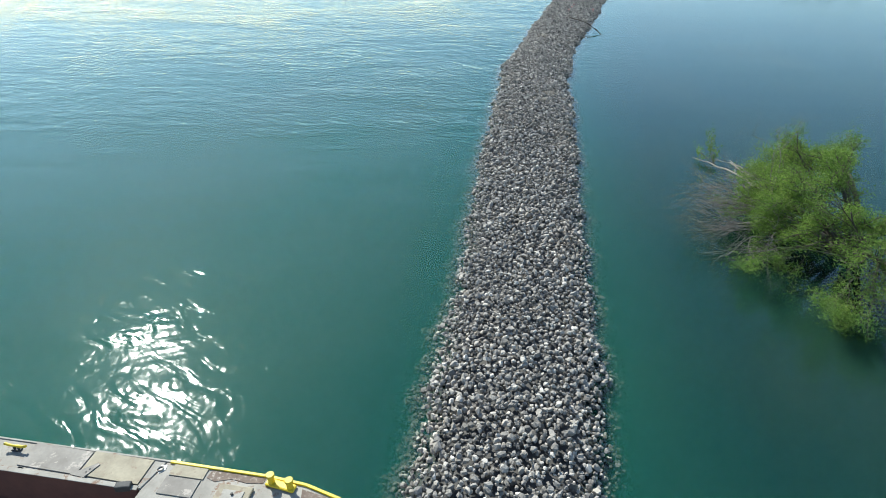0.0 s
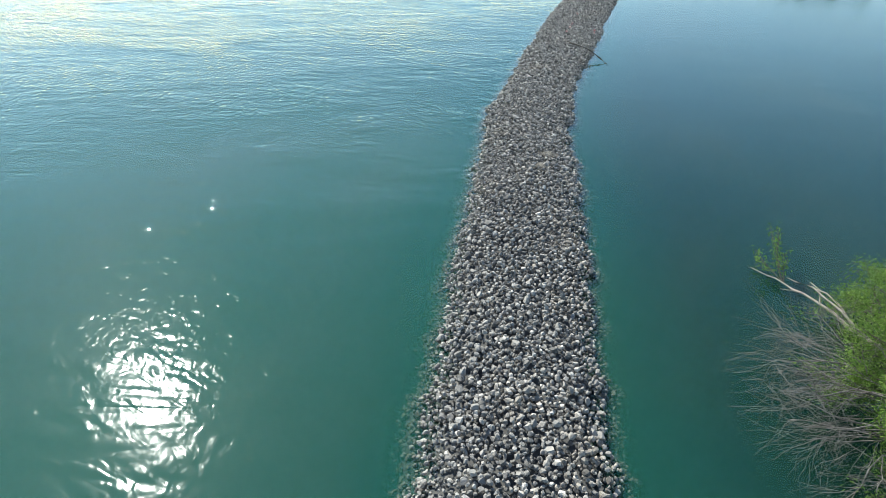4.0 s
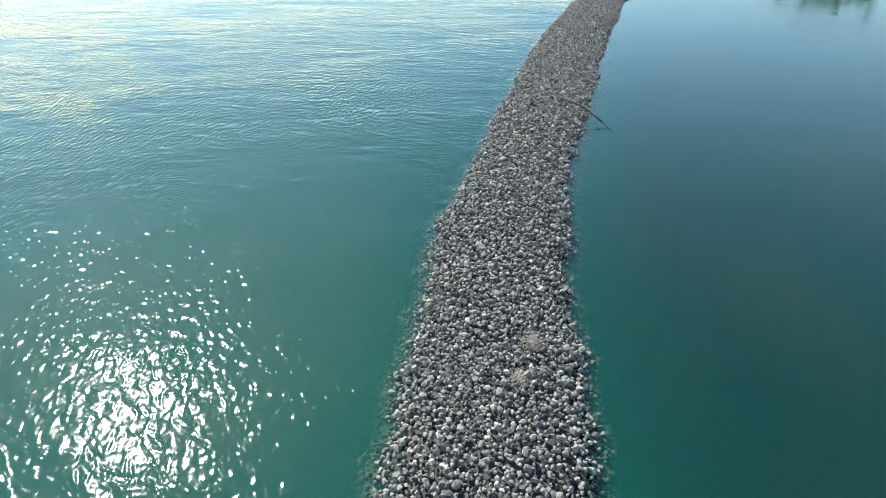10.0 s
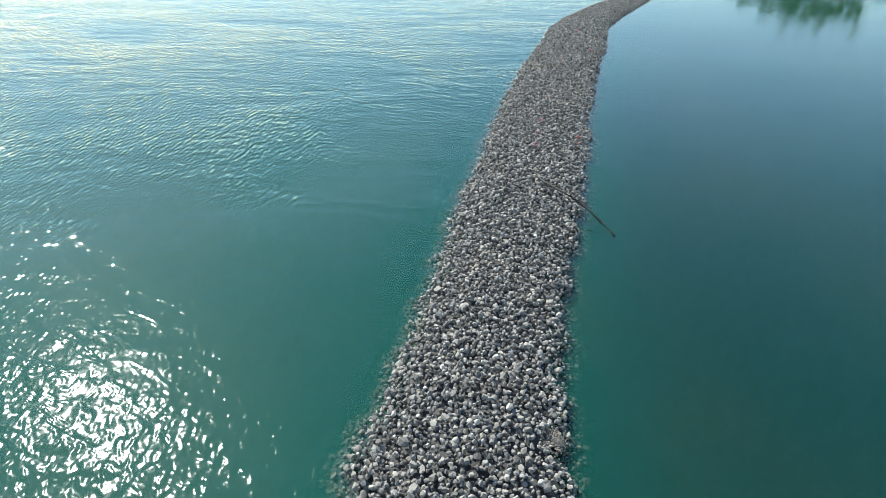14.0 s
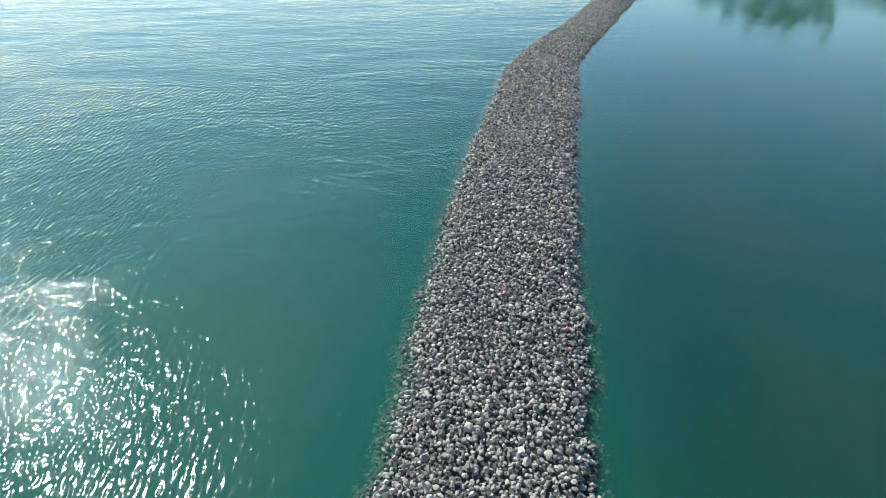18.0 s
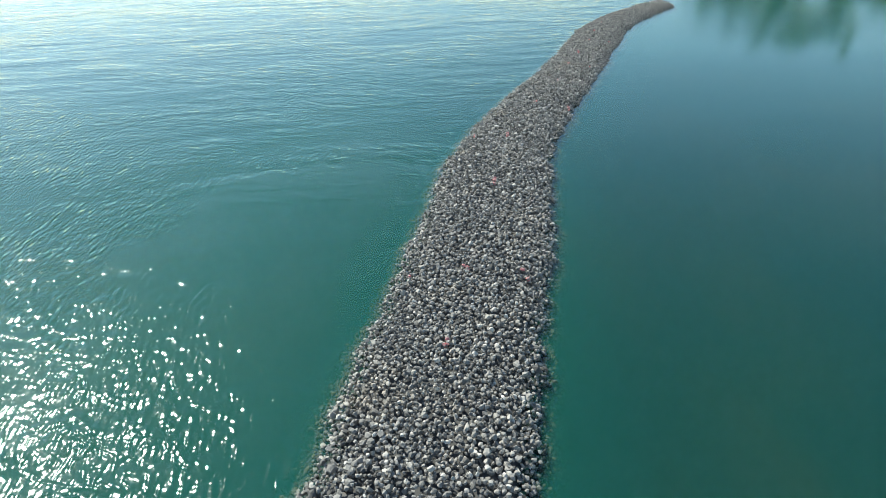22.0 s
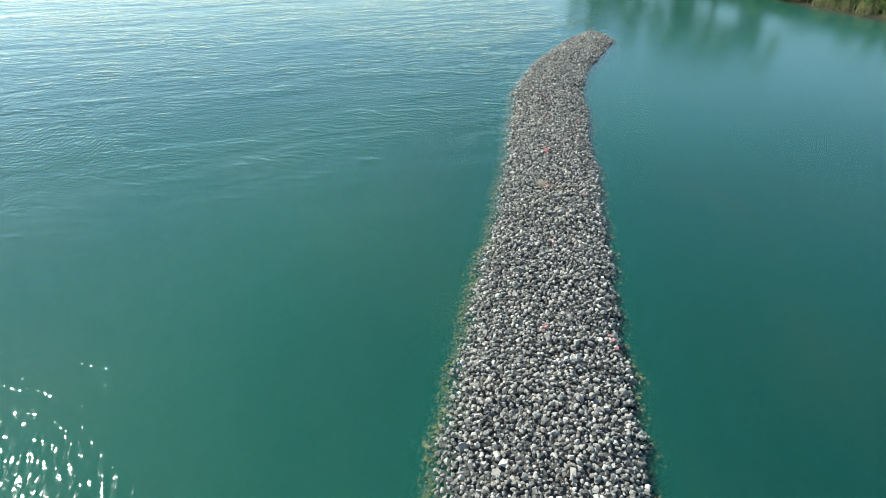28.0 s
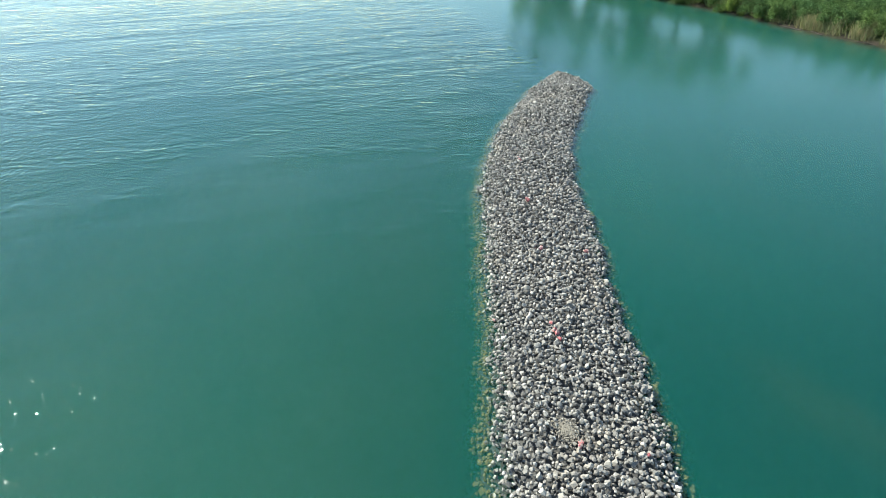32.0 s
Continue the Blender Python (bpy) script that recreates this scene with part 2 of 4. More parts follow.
SOIL = bank_ground_material()
DECK = worn("deck_paint_grey", (0.39, 0.365, 0.32), (0.22, 0.20, 0.17), 1.6, 16, 0.75, relief=0.004, spots=(0.17, 0.10, 0.065))
PLATE = worn("rusty_plate", (0.30, 0.275, 0.24), (0.17, 0.15, 0.13), 1.8, 14, 0.75, relief=0.004, spots=(0.34, 0.30, 0.26))
PLATE_TAN = worn("weathered_plate", (0.39, 0.345, 0.25), (0.24, 0.205, 0.145), 2.2, 16, 0.75, relief=0.003, spots=(0.22, 0.17, 0.12))
RUST = worn("rust_red", (0.17, 0.07, 0.05), (0.08, 0.035, 0.028), 1.0, 12, 0.8, relief=0.004)
YELLOW = worn("yellow_paint", (0.80, 0.58, 0.03), (0.62, 0.42, 0.02), 2.5, 22, 0.5, relief=0.002, spots=(0.45, 0.33, 0.08))
RUST_FLAKES = worn("rust_flakes", (0.25, 0.20, 0.16), (0.13, 0.09, 0.07), 6, 40, 0.9, relief=0.004, spots=(0.38, 0.33, 0.28))
PAINT_SPILL = worn("white_paint", (0.66, 0.65, 0.61), (0.42, 0.40, 0.36), 5, 30, 0.6, relief=0.002, spots=(0.30, 0.27, 0.23))
STEEL = worn("dark_steel", (0.07, 0.066, 0.062), (0.03, 0.03, 0.03), 3, 25, 0.7, 0.0, relief=0.002)


# ---- mesh helpers ----
def part(name, bm, material, parent=None, label=""):
    """Links a bmesh, or a ready mesh, as one object under parent."""
    if isinstance(bm, bmesh.types.BMesh):
        me = bpy.data.meshes.new(name)
        bm.to_mesh(me)
        bm.free()
    else:
        me = bm
    if material and not me.materials:
        me.materials.append(material)
    ob = new(name, me)
    if parent:
        ob.parent = parent
    return tagged(ob, label)


def mesh_from(name, verts, faces, smooth=False):
    """A mesh from arrays of vertices and faces of one size."""
    verts, faces = np.asarray(verts, np.float32), np.asarray(faces, np.int32)
    me = bpy.data.meshes.new(name)
    k = faces.shape[1]
    me.vertices.add(len(verts))
    me.vertices.foreach_set("co", verts.ravel())
    me.loops.add(faces.size)
    me.loops.foreach_set("vertex_index", faces.ravel())
    me.polygons.add(len(faces))
    me.polygons.foreach_set("loop_start", np.arange(0, faces.size, k, dtype=np.int32))
    me.polygons.foreach_set("use_smooth", np.full(len(faces), smooth))
    me.update(calc_edges=True)
    return me


def box(bm, x0, x1, y0, y1, z0, z1, bevel=0.01, m=None):
    res = bmesh.ops.create_cube(bm, size=1.0)
    vs = res["verts"]
    for v in vs:
        v.co = Vector((x0 + (v.co.x + 0.5) * (x1 - x0), y0 + (v.co.y + 0.5) * (y1 - y0), z0 + (v.co.z + 0.5) * (z1 - z0)))
    if bevel:
        es = {e for v in vs for e in v.link_edges}
        bmesh.ops.bevel(bm, geom=list(es), offset=bevel, segments=2, affect="EDGES", profile=0.5)
    if m is not None:
        bmesh.ops.transform(bm, matrix=m, verts=bm.verts[:])
    return bm


def tube(verts, faces, path, r0, r1, sides=6):
    """Adds a tapered tube along a path of points, made of triangles."""
    base = len(verts)
    n = len(path)
    for i, p in enumerate(path):
        d = (path[min(i + 1, n - 1)] - path[max(i - 1, 0)])
        d = d.normalized() if d.length > 1e-6 else Vector((0, 0, 1))
        u = d.orthogonal().normalized()
        w = d.cross(u)
        r = r0 + (r1 - r0) * i / (n - 1)
        for k in range(sides):
            a = 2 * math.pi * k / sides
            verts.append(p + (u * math.cos(a) + w * math.sin(a)) * r)
    for i in range(n - 1):
        for k in range(sides):
            a, b = base + i * sides + k, base + i * sides + (k + 1) % sides
            faces.append((a, b, b + sides))
            faces.append((a, b + sides, a + sides))
    tip = len(verts)
    verts.append(path[-1])
    for k in range(sides):
        faces.append((base + (n - 1) * sides + k, base + (n - 1) * sides + (k + 1) % sides, tip))


# ---- the plan of the spit ----
# stations along its length: y, left waterline, right waterline
SPIT = [(-46, -1.4, 2.8), (-20.5, -1.75, 2.4), (-17, -1.95, 2.3), (-13, -2.2, 2.0), (-9.5, -2.5, 1.65), (-4.5, -3.0, 1.25), (2, -3.45, 0.85),
        (6, -3.7, 0.5), (9, -4.0, 0.15), (11.6, -4.2, 0.3), (14, -3.95, 0.3), (18, -3.6, 0.5), (22, -3.6, 1.15), (27.5, -3.2, 1.7),
        (30.5, -3.0, 2.1), (35, -2.8, 2.35), (42, -2.1, 3.2), (47.5, -1.5, 3.8), (53, -0.66, 4.65), (58, -0.02, 5.18), (61.5, 0.4, 5.5),
        (64.5, 1.2, 6.2), (69, 2.6, 7.6), (74, 4.5, 9.32), (80, 6.7, 11.45), (85.5, 8.55, 13.2), (90, 10.0, 14.9), (93.5, 11.1, 15.9),
        (97.5, 12.9, 17.8), (101, 14.9, 20.0), (104, 17.0, 22.0), (107, 19.2, 24.2), (108.5, 20.6, 24.2), (111, 23.4, 23.6)]
SPIT_END = 111.0
SPIT_Y, SPIT_L, SPIT_R = (np.array(c, float) for c in zip(*SPIT))
# the dry edge lies inside the stations, which take in the drowned fringe
SPIT_L = SPIT_L + np.where(SPIT_Y < 40, 0.19, np.where(SPIT_Y < 78, 0.13, np.where(SPIT_Y < 110, 0.3, 0.0)))
SPIT_R = SPIT_R - np.where(SPIT_Y < -9, 0.01, np.where(SPIT_Y < 15, -0.1, np.where(SPIT_Y < 48, 0.08, np.where(SPIT_Y < 66, -0.03, np.where(SPIT_Y < 110, -0.04, 0.0)))))


def wobble(y, seed):
    """Small unevenness of the waterline along the spit."""
    return 0.05 * np.sin(0.9 * y + seed) + 0.07 * np.sin(2.3 * y + 2 * seed) + 0.06 * np.sin(5.1 * y + 3 * seed)


def spit_edges(y):
    return np.interp(y, SPIT_Y, SPIT_L) + wobble(y, 1.3), np.interp(y, SPIT_Y, SPIT_R) + wobble(y, 4.1)


_line_y = np.linspace(-46, SPIT_END, 900)
_line_l, _line_r = spit_edges(_line_y)
_EDGE = np.concatenate([np.stack([_line_l, _line_y], 1), np.stack([_line_r, _line_y], 1)])


def spit_height(x, y):
    """Height of the heap over the water: a flat crest with rubble slopes that go on under the water."""
    x, y = np.asarray(x, float), np.asarray(y, float)
    l, r = spit_edges(y)
    inside = (x > l) & (x < r) & (y < SPIT_END)
    d = np.empty(x.shape)
    flat_x, flat_y, flat_d = x.ravel(), y.ravel(), d.ravel()
    for i in range(0, flat_x.size, 4000):
        s = slice(i, i + 4000)
        lo, hi = flat_y[s].min() - 4, flat_y[s].max() + 4
        e = _EDGE[(_EDGE[:, 1] > lo) & (_EDGE[:, 1] < hi)]
        if len(e) == 0:
            e = _EDGE[-4:]
        flat_d[s] = np.sqrt(((flat_x[s, None] - e[:, 0]) ** 2 + (flat_y[s, None] - e[:, 1]) ** 2).min(1))
    d = flat_d.reshape(x.shape)
    up = 0.42 * (1 - np.exp(-d / 0.55)) + 0.05 * np.sin(0.7 * y + x) * np.minimum(d, 1)
    outer = x < (l + r) / 2
    return np.where(inside, up, np.where(outer, -0.54, -0.66) * d)


# ---- water, bed and banks ----
# shoreline of the wooded bank, seen from above
SHORE = [(13, -46), (12.0, -22), (10.6, -13), (11.5, -9), (14, -9.5), (40, -8), (66, 20), (70, 50), (63, 84), (58, 98), (55.2, 110), (53.8, 116.5), (53, 121), (52.8, 128), (50.5, 138), (47, 150), (45.5, 162), (46, 174), (58, 190), (130, 260)]


def shore_distance(x, y):
    """Signed distance to the wooded bank's shoreline: above zero on land."""
    pts = np.array(SHORE, float)
    best = np.full(np.shape(x), 1e9)
    sign = np.ones(np.shape(x))
    for a, b in zip(pts[:-1], pts[1:]):
        ab = b - a
        t = np.clip(((x - a[0]) * ab[0] + (y - a[1]) * ab[1]) / (ab @ ab), 0, 1)
        dx, dy = x - a[0] - t * ab[0], y - a[1] - t * ab[1]
        d = np.hypot(dx, dy)
        side = ab[0] * dy - ab[1] * dx
        closer = d < best
        best = np.where(closer, d, best)
        sign = np.where(closer, np.where(side < 0, 1.0, -1.0), sign)
    return best * sign


def eased(a):
    """A smooth step from 0 to 1."""
    a = np.clip(a, 0, 1)
    return a * a * (3 - 2 * a)


def graded(lo, hi, fine_lo, fine_hi, step, reach):
    """Coordinates that are close together in the middle and far apart towards the horizon."""
    out = list(np.arange(fine_lo, fine_hi + step / 2, step))
    d, a, b = step, fine_lo, fine_hi
    left, right = [], []
    while b < hi or a > lo:
        d *= reach
        a, b = a - d, b + d
        left.append(max(a, lo)), right.append(min(b, hi))
    return np.unique(np.array(left[::-1] + out + right))


def sheet(name, xs, ys, height):
    gx, gy = np.meshgrid(xs, ys)
    z = height(gx, gy) if callable(height) else np.full(gx.shape, float(height))
    n, m = gx.shape
    i = np.arange(n * m).reshape(n, m)
    faces = np.stack([i[:-1, :-1], i[:-1, 1:], i[1:, 1:], i[1:, :-1]], -1).reshape(-1, 4)
    return mesh_from(name, np.stack([gx, gy, z], -1).reshape(-1, 3), faces, True), gx, gy


def ground_height(x, y):
    d = shore_distance(x, y)
    land = 0.9 * (1 - np.exp(-np.maximum(d, 0) / 2.5)) + 0.25 * np.sin(x * 0.4) * np.sin(y * 0.37) * np.clip(d / 4, 0, 1)
    return np.where(d > 0, land, np.maximum(0.35 * d, -3.0))


gx_, gy_ = graded(-3000, 3000, -10, 80, 1.5, 1.35), graded(-3000, 3500, -50, 190, 1.5, 1.35)
me, _, _ = sheet("ground", gx_, gy_, ground_height)
tagged(part("ground", me, SOIL), "dark silty lake bed rising to a muddy bank", "ground", kind="structure")

me, wx, wy = sheet("water", graded(-3000, 3000, -40, 60, 1.0, 1.4), graded(-3000, 3500, -50, 130, 1.0, 1.4), 0.0)
lee = np.interp(wy, SPIT_Y, (SPIT_L + SPIT_R) / 2)
calm = np.clip((wy - 82) / 14, 0, 1)
side = eased((wx - lee + 1.5) / 5.0)
ripple = (1.0 - side * (0.65 + 0.2 * calm)) * np.interp(wy, [-26, -19, -12, -5, 4, 18, 30, 44, 62, 72, 88], [0.14, 0.17, 0.34, 0.52, 0.72, 1.05, 1.25, 1.2, 0.8, 0.6, 0.5])
# the water just outside the spit lies in its shelter
ripple = ripple * (1 - 0.6 * eased((wx - lee + 10) / 7) * eased((wy - 10) / 12)) * (1 + 0.3 * eased((lee - wx - 12) / 12) * eased((wy - 6) / 12))
breeze = eased((wy - 6) / 18)
att = me.attributes.new("breeze", "FLOAT", "POINT")
att.data.foreach_set("value", breeze.ravel().astype(np.float32))
att = me.attributes.new("ripple", "FLOAT", "POINT")
att.data.foreach_set("value", ripple.ravel().astype(np.float32))
att = me.attributes.new("wave", "FLOAT", "POINT")
wave = (1.0 - side * (0.8 + 0.15 * calm)) * np.interp(wy, [-26, 0, 20, 44, 70, 90], [0.65, 0.7, 0.75, 0.75, 0.75, 0.85])
att.data.foreach_set("value", wave.ravel().astype(np.float32))
att = me.attributes.new("haze", "FLOAT", "POINT")
haze = np.interp(wy, [-14, 4, 20], [0.065, 0.075, 0.075]) * (1 - 0.3 * side) + 0.12 * side * calm
att.data.foreach_set("value", haze.ravel().astype(np.float32))
lake = part("water", me, WATER)
lake.visible_shadow = False
tagged(lake, "turquoise rippled lake water with sun glitter", "water", kind="structure")

for depth, veil in ((0.05, 0.13), (0.12, 0.18), (0.2, 0.24), (0.29, 0.32), (0.39, 0.45), (0.5, 1.0)):
    me, dx, dy = sheet("water_depth", graded(-3000, 3000, -30, 60, 1.5, 1.6), graded(-3000, 3500, -50, 120, 2.0, 1.6), -depth)
    lee = np.interp(dy, SPIT_Y, (SPIT_L + SPIT_R) / 2)
    peaty = eased((dx - lee) / 6.0) * np.interp(dy, [-14, 20, 60, 76, 88], [0.82, 0.68, 0.5, 0.2, 0.0])
    outer = eased((lee - dx + 1.0) / 8.0) * np.interp(dy, [38, 78], [0.0, 0.75])
    # stirred brown water between the barge and the spit
    peaty = np.maximum(peaty, eased((dx - lee + 9) / 8) * np.interp(dy, [-30, -10, 4], [0.5, 0.3, 0.0]))
    att = me.attributes.new("olive", "FLOAT", "POINT")
    att.data.foreach_set("value", outer.ravel().astype(np.float32))
    inner = eased((dx - lee) / 6.0) * np.interp(dy, [80, 105], [0.0, 0.75])
    # paler left of the spit: silt plus sky reflection put into the colour
    near_pale = eased((lee - dx) / 6.0) * eased((dx - lee + 26) / 14) * np.interp(dy, [8, 34], [0.3, 0.0])
    sky_sheen = 0.75 * eased((lee - dx - 2.5) / 10) * np.interp(dy, [-20, 0, 70, 100], [0.6, 1.0, 1.0, 0.4])
    silt_sheen = eased((lee - dx - 1.5) / 5.0) * eased((dx - lee + 28) / 16) * np.interp(dy, [-24, -14, 2, 20, 48], [0.25, 0.85, 0.9, 0.7, 0.25])
    att = me.attributes.new("silt_sheen", "FLOAT", "POINT")
    att.data.foreach_set("value", silt_sheen.ravel().astype(np.float32))
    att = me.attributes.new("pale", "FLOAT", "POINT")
    att.data.foreach_set("value", np.clip(inner + np.maximum(near_pale, sky_sheen), 0, 1).ravel().astype(np.float32))
    att = me.attributes.new("peaty", "FLOAT", "POINT")
    att.data.foreach_set("value", peaty.ravel().astype(np.float32))
    tagged(part("water_depth", me, murk_material("silty_water", veil)), "green silt-laden water under the surface", "water", kind="structure")


# ---- the rock spit ----
def icosphere():
    bm = bmesh.new()
    bmesh.ops.create_icosphere(bm, subdivisions=1, radius=1.0)
    v = np.array([x.co[:] for x in bm.verts])
    f = np.array([[q.index for q in p.verts] for p in bm.faces])
    bm.free()
    return v, f


ICO_V, ICO_F = icosphere()
rng = np.random.default_rng(7)


def rock_shapes(count):
    """Angular rock shapes: flat-topped blocks of five sides with steep flanks."""
    out = []
    ring = np.hypot(ICO_V[:, 0], ICO_V[:, 1])
    for _ in range(count):
        v = ICO_V.copy()
        n = len(v)
        wide = np.where(ring > 0.1, rng.uniform(0.72, 1.12, n) / np.maximum(ring, 0.1), 1.0)
        v[:, :2] *= wide[:, None]
        v[:, :2] += rng.uniform(-0.14, 0.14, (n, 2))
        flat = rng.uniform(0.38, 0.62)
        v[:, 2] = np.where(v[:, 2] > 0.9, flat + rng.uniform(-0.05, 0.12), np.where(v[:, 2] > 0, flat + rng.uniform(-0.2, 0.06, n), np.where(v[:, 2] > -0.9, rng.uniform(-0.4, -0.1, n), -0.6)))
        v[:, :2] *= np.where(v[:, 2] > 0, rng.uniform(0.78, 0.96), 1.0)[:, None]
        out.append(v * np.array([1.0, rng.uniform(0.6, 0.95), rng.uniform(0.95, 1.3)]))
    return np.array(out)


SHAPES = rock_shapes(40)


def turns(n, lean):
    """Random turns: any heading, leaning a little."""
    q = np.stack([np.ones(n), rng.normal(0, lean, n), rng.normal(0, lean, n), rng.normal(0, 1.5, n)], 1)
    q /= np.linalg.norm(q, axis=1, keepdims=True)
    w, x, y, z = q.T
    return np.stack([1 - 2 * (y * y + z * z), 2 * (x * y - z * w), 2 * (x * z + y * w), 2 * (x * y + z * w), 1 - 2 * (x * x + z * z), 2 * (y * z - x * w),
                     2 * (x * z - y * w), 2 * (y * z + x * w), 1 - 2 * (x * x + y * y)], 1).reshape(-1, 3, 3)


def scatter(step):
    """Places of stones over the heap and its slopes under the water."""
    rows = []
    for y in np.arange(-34, 112.2, step):
        l, r = spit_edges(min(y, 110.9))
        x = np.arange(l - 1.0, r + 1.0, step)
        rows.append(np.stack([x, np.full(x.shape, y)], 1))
    p = np.concatenate(rows)
    return p + rng.uniform(-0.5, 0.5, p.shape) * step


pos = scatter(0.112)
h = spit_height(pos[:, 0], pos[:, 1])
keep = h > -0.45
pos, h = pos[keep], h[keep]
size = 0.065 * np.exp(rng.normal(0, 0.24, len(pos)))
# patches of finer gravel on the crest
fine = np.sin(pos[:, 0] * 1.1 + 0.3 * pos[:, 1]) * np.sin(0.21 * pos[:, 1] + 1.0) * np.sin(0.9 * pos[:, 1] + 2.2 * pos[:, 0])
size *= np.where(fine > 0.6, 0.85, 1.0)
# spots of fine gravel on the crest: middle and reach
PATCHES = ((-0.5, 5.05, 0.42), (-0.7, 3.6, 0.35), (0.2, 12.5, 0.3), (8.6, 79.5, 0.4))
for gx, gy, reach in PATCHES:
    near = np.hypot(pos[:, 0] - gx, (pos[:, 1] - gy) * 0.7) < reach
    size = np.where(near & (rng.uniform(size=len(pos)) < 0.8), 0.03, size)
size = np.clip(size, 0.03, 0.19)
lift = (rng.uniform(-0.1, 0.075, len(pos)) + 0.25 * (size - 0.07)) * np.clip(0.45 + h * 4, 0.45, 1)
lift -= 0.055 * np.clip((0.04 - h) / 0.08, 0, 1)
centre = np.column_stack([pos, h + lift])
turn = turns(len(pos), 0.55)
kind_of = rng.integers(0, len(SHAPES), len(pos))

# small stones that fill the gaps
small = scatter(0.19)
small_h = spit_height(small[:, 0], small[:, 1])
small, small_h = small[small_h > -0.4], small_h[small_h > -0.4]
small_size = rng.uniform(0.024, 0.05, len(small))

spit = new("rock_spit", None)
tagged(spit, "long low spit of loose grey limestone rubble in the lake", "breakwater", kind="structure")

ys = np.linspace(-46, 112.0, 500)
cols = np.linspace(-1.6, 1.6, 33)
el, er = spit_edges(np.minimum(ys, 110.9))
mid, half = (el + er) / 2, np.maximum((er - el) / 2, 0.3)
mx = mid[:, None] + cols[None, :] * (half[:, None] * 0 + 1) * (half[:, None] + 0.6 * np.abs(cols[None, :])) / 1.0
my = np.repeat(ys[:, None], len(cols), 1)
mz = spit_height(mx, my)
mz = mz - np.where(mz > 0, 0.24, 0.08)
idx = np.arange(mx.size).reshape(mx.shape)
quads = np.stack([idx[:-1, :-1], idx[:-1, 1:], idx[1:, 1:], idx[1:, :-1]], -1).reshape(-1, 4)
part("gravel_core", mesh_from("gravel_core", np.stack([mx, my, mz], -1).reshape(-1, 3), quads, True), GRAVEL, spit, "fine grey gravel between the stones, darkened as gap shade")

# the stones that lie singly: a stretch of the crest half way along
single = np.flatnonzero((pos[:, 1] > 30) & (pos[:, 1] < 37) & (pos[:, 0] > -2.0) & (pos[:, 0] < 1.6) & (size > 0.07))[:270]
joined = np.setdiff1d(np.arange(len(pos)), single)
verts = np.einsum("nij,nvj->nvi", turn[joined], SHAPES[kind_of[joined]]) * size[joined, None, None] + centre[joined, None, :]
faces = (ICO_F[None] + (np.arange(len(joined)) * len(ICO_V))[:, None, None]).reshape(-1, 3)
pile = part("stone_rubble", mesh_from("stone_rubble", verts.reshape(-1, 3), faces), STONE, spit, "loose grey angular stones, wet at the waterline")
tagged(pile, kind="stuff")
small_verts = np.einsum("nij,nvj->nvi", turns(len(small), 0.6), SHAPES[rng.integers(0, len(SHAPES), len(small))]) * small_size[:, None, None]
small_verts += np.column_stack([small, small_h - 0.135 + rng.uniform(-0.01, 0.02, len(small))])[:, None, :]
faces = (ICO_F[None] + (np.arange(len(small)) * len(ICO_V))[:, None, None]).reshape(-1, 3)
tagged(part("small_rubble", mesh_from("small_rubble", small_verts.reshape(-1, 3), faces), STONE, spit, "small grey chippings between the stones"), kind="stuff")
for gx, gy, reach in PATCHES:
    n = int(4200 * reach * reach)
    far, way = reach * 1.05 * np.abs(rng.normal(0, 0.5, n)), rng.uniform(0, 2 * math.pi, n)
    px, py = gx + far * np.cos(way), gy + 1.4 * far * np.sin(way)
    chips = np.einsum("nij,nvj->nvi", turns(n, 0.5), SHAPES[rng.integers(0, len(SHAPES), n)]) * rng.uniform(0.016, 0.034, n)[:, None, None]
    chips += np.column_stack([px, py, spit_height(px, py) + 0.035 - 0.08 * (far / reach) ** 2])[:, None, :]
    faces = (ICO_F[None] + (np.arange(n) * len(ICO_V))[:, None, None]).reshape(-1, 3)
    tagged(part("gravel_patch", mesh_from("gravel_patch", chips.reshape(-1, 3), faces), GRAVEL_TAN, spit, "spot of fine tan gravel on the crest"), kind="stuff")
STONE_MESHES = []
for k in range(len(SHAPES)):
    m_ = mesh_from("stone", SHAPES[k], ICO_F)
    m_.materials.append(STONE_SINGLE)
    STONE_MESHES.append(m_)
RED_MESHES = []
for k in range(8):
    m_ = mesh_from("marked_stone", SHAPES[k], ICO_F)
    m_.materials.append(STONE_RED)
    RED_MESHES.append(m_)


def lay_stone(name, me, c, t, s, parent, label=""):
    ob = new(name, me)
    ob.parent = parent
    ob.matrix_basis = Matrix.LocRotScale(Vector(c), Matrix(t.tolist()).to_quaternion(), (s, s, s))
    return tagged(ob, label)


for i in single:
    lay_stone("stone", STONE_MESHES[kind_of[i]], centre[i], turn[i], float(size[i]), spit)

# stones sprayed with red survey marks: middle of each mark and its stones
MARKS = [(-0.6, 29.5, 2), (-0.26, 33.2, 3), (-0.38, 31.5, 1), (0.01, 36.95, 2), (1.55, 31.25, 3), (1.49, 50.9, 3), (1.04, 47.05, 3), (2.6, 57.9, 4),
         (3.57, 64.05, 4), (-0.35, 50.6, 1), (3.6, 50.3, 2), (7.38, 69.05, 3), (1.95, 64.1, 2), (5.5, 69.9, 2), (7.37, 74.85, 2), (10.0, 83.15, 4),
         (14.1, 95.8, 3), (12.64, 91.2, 3), (10.1, 78.1, 1), (13.1, 86.9, 2), (11.6, 87.8, 2), (8.68, 78.9, 2), (8.6, 84.8, 1)]
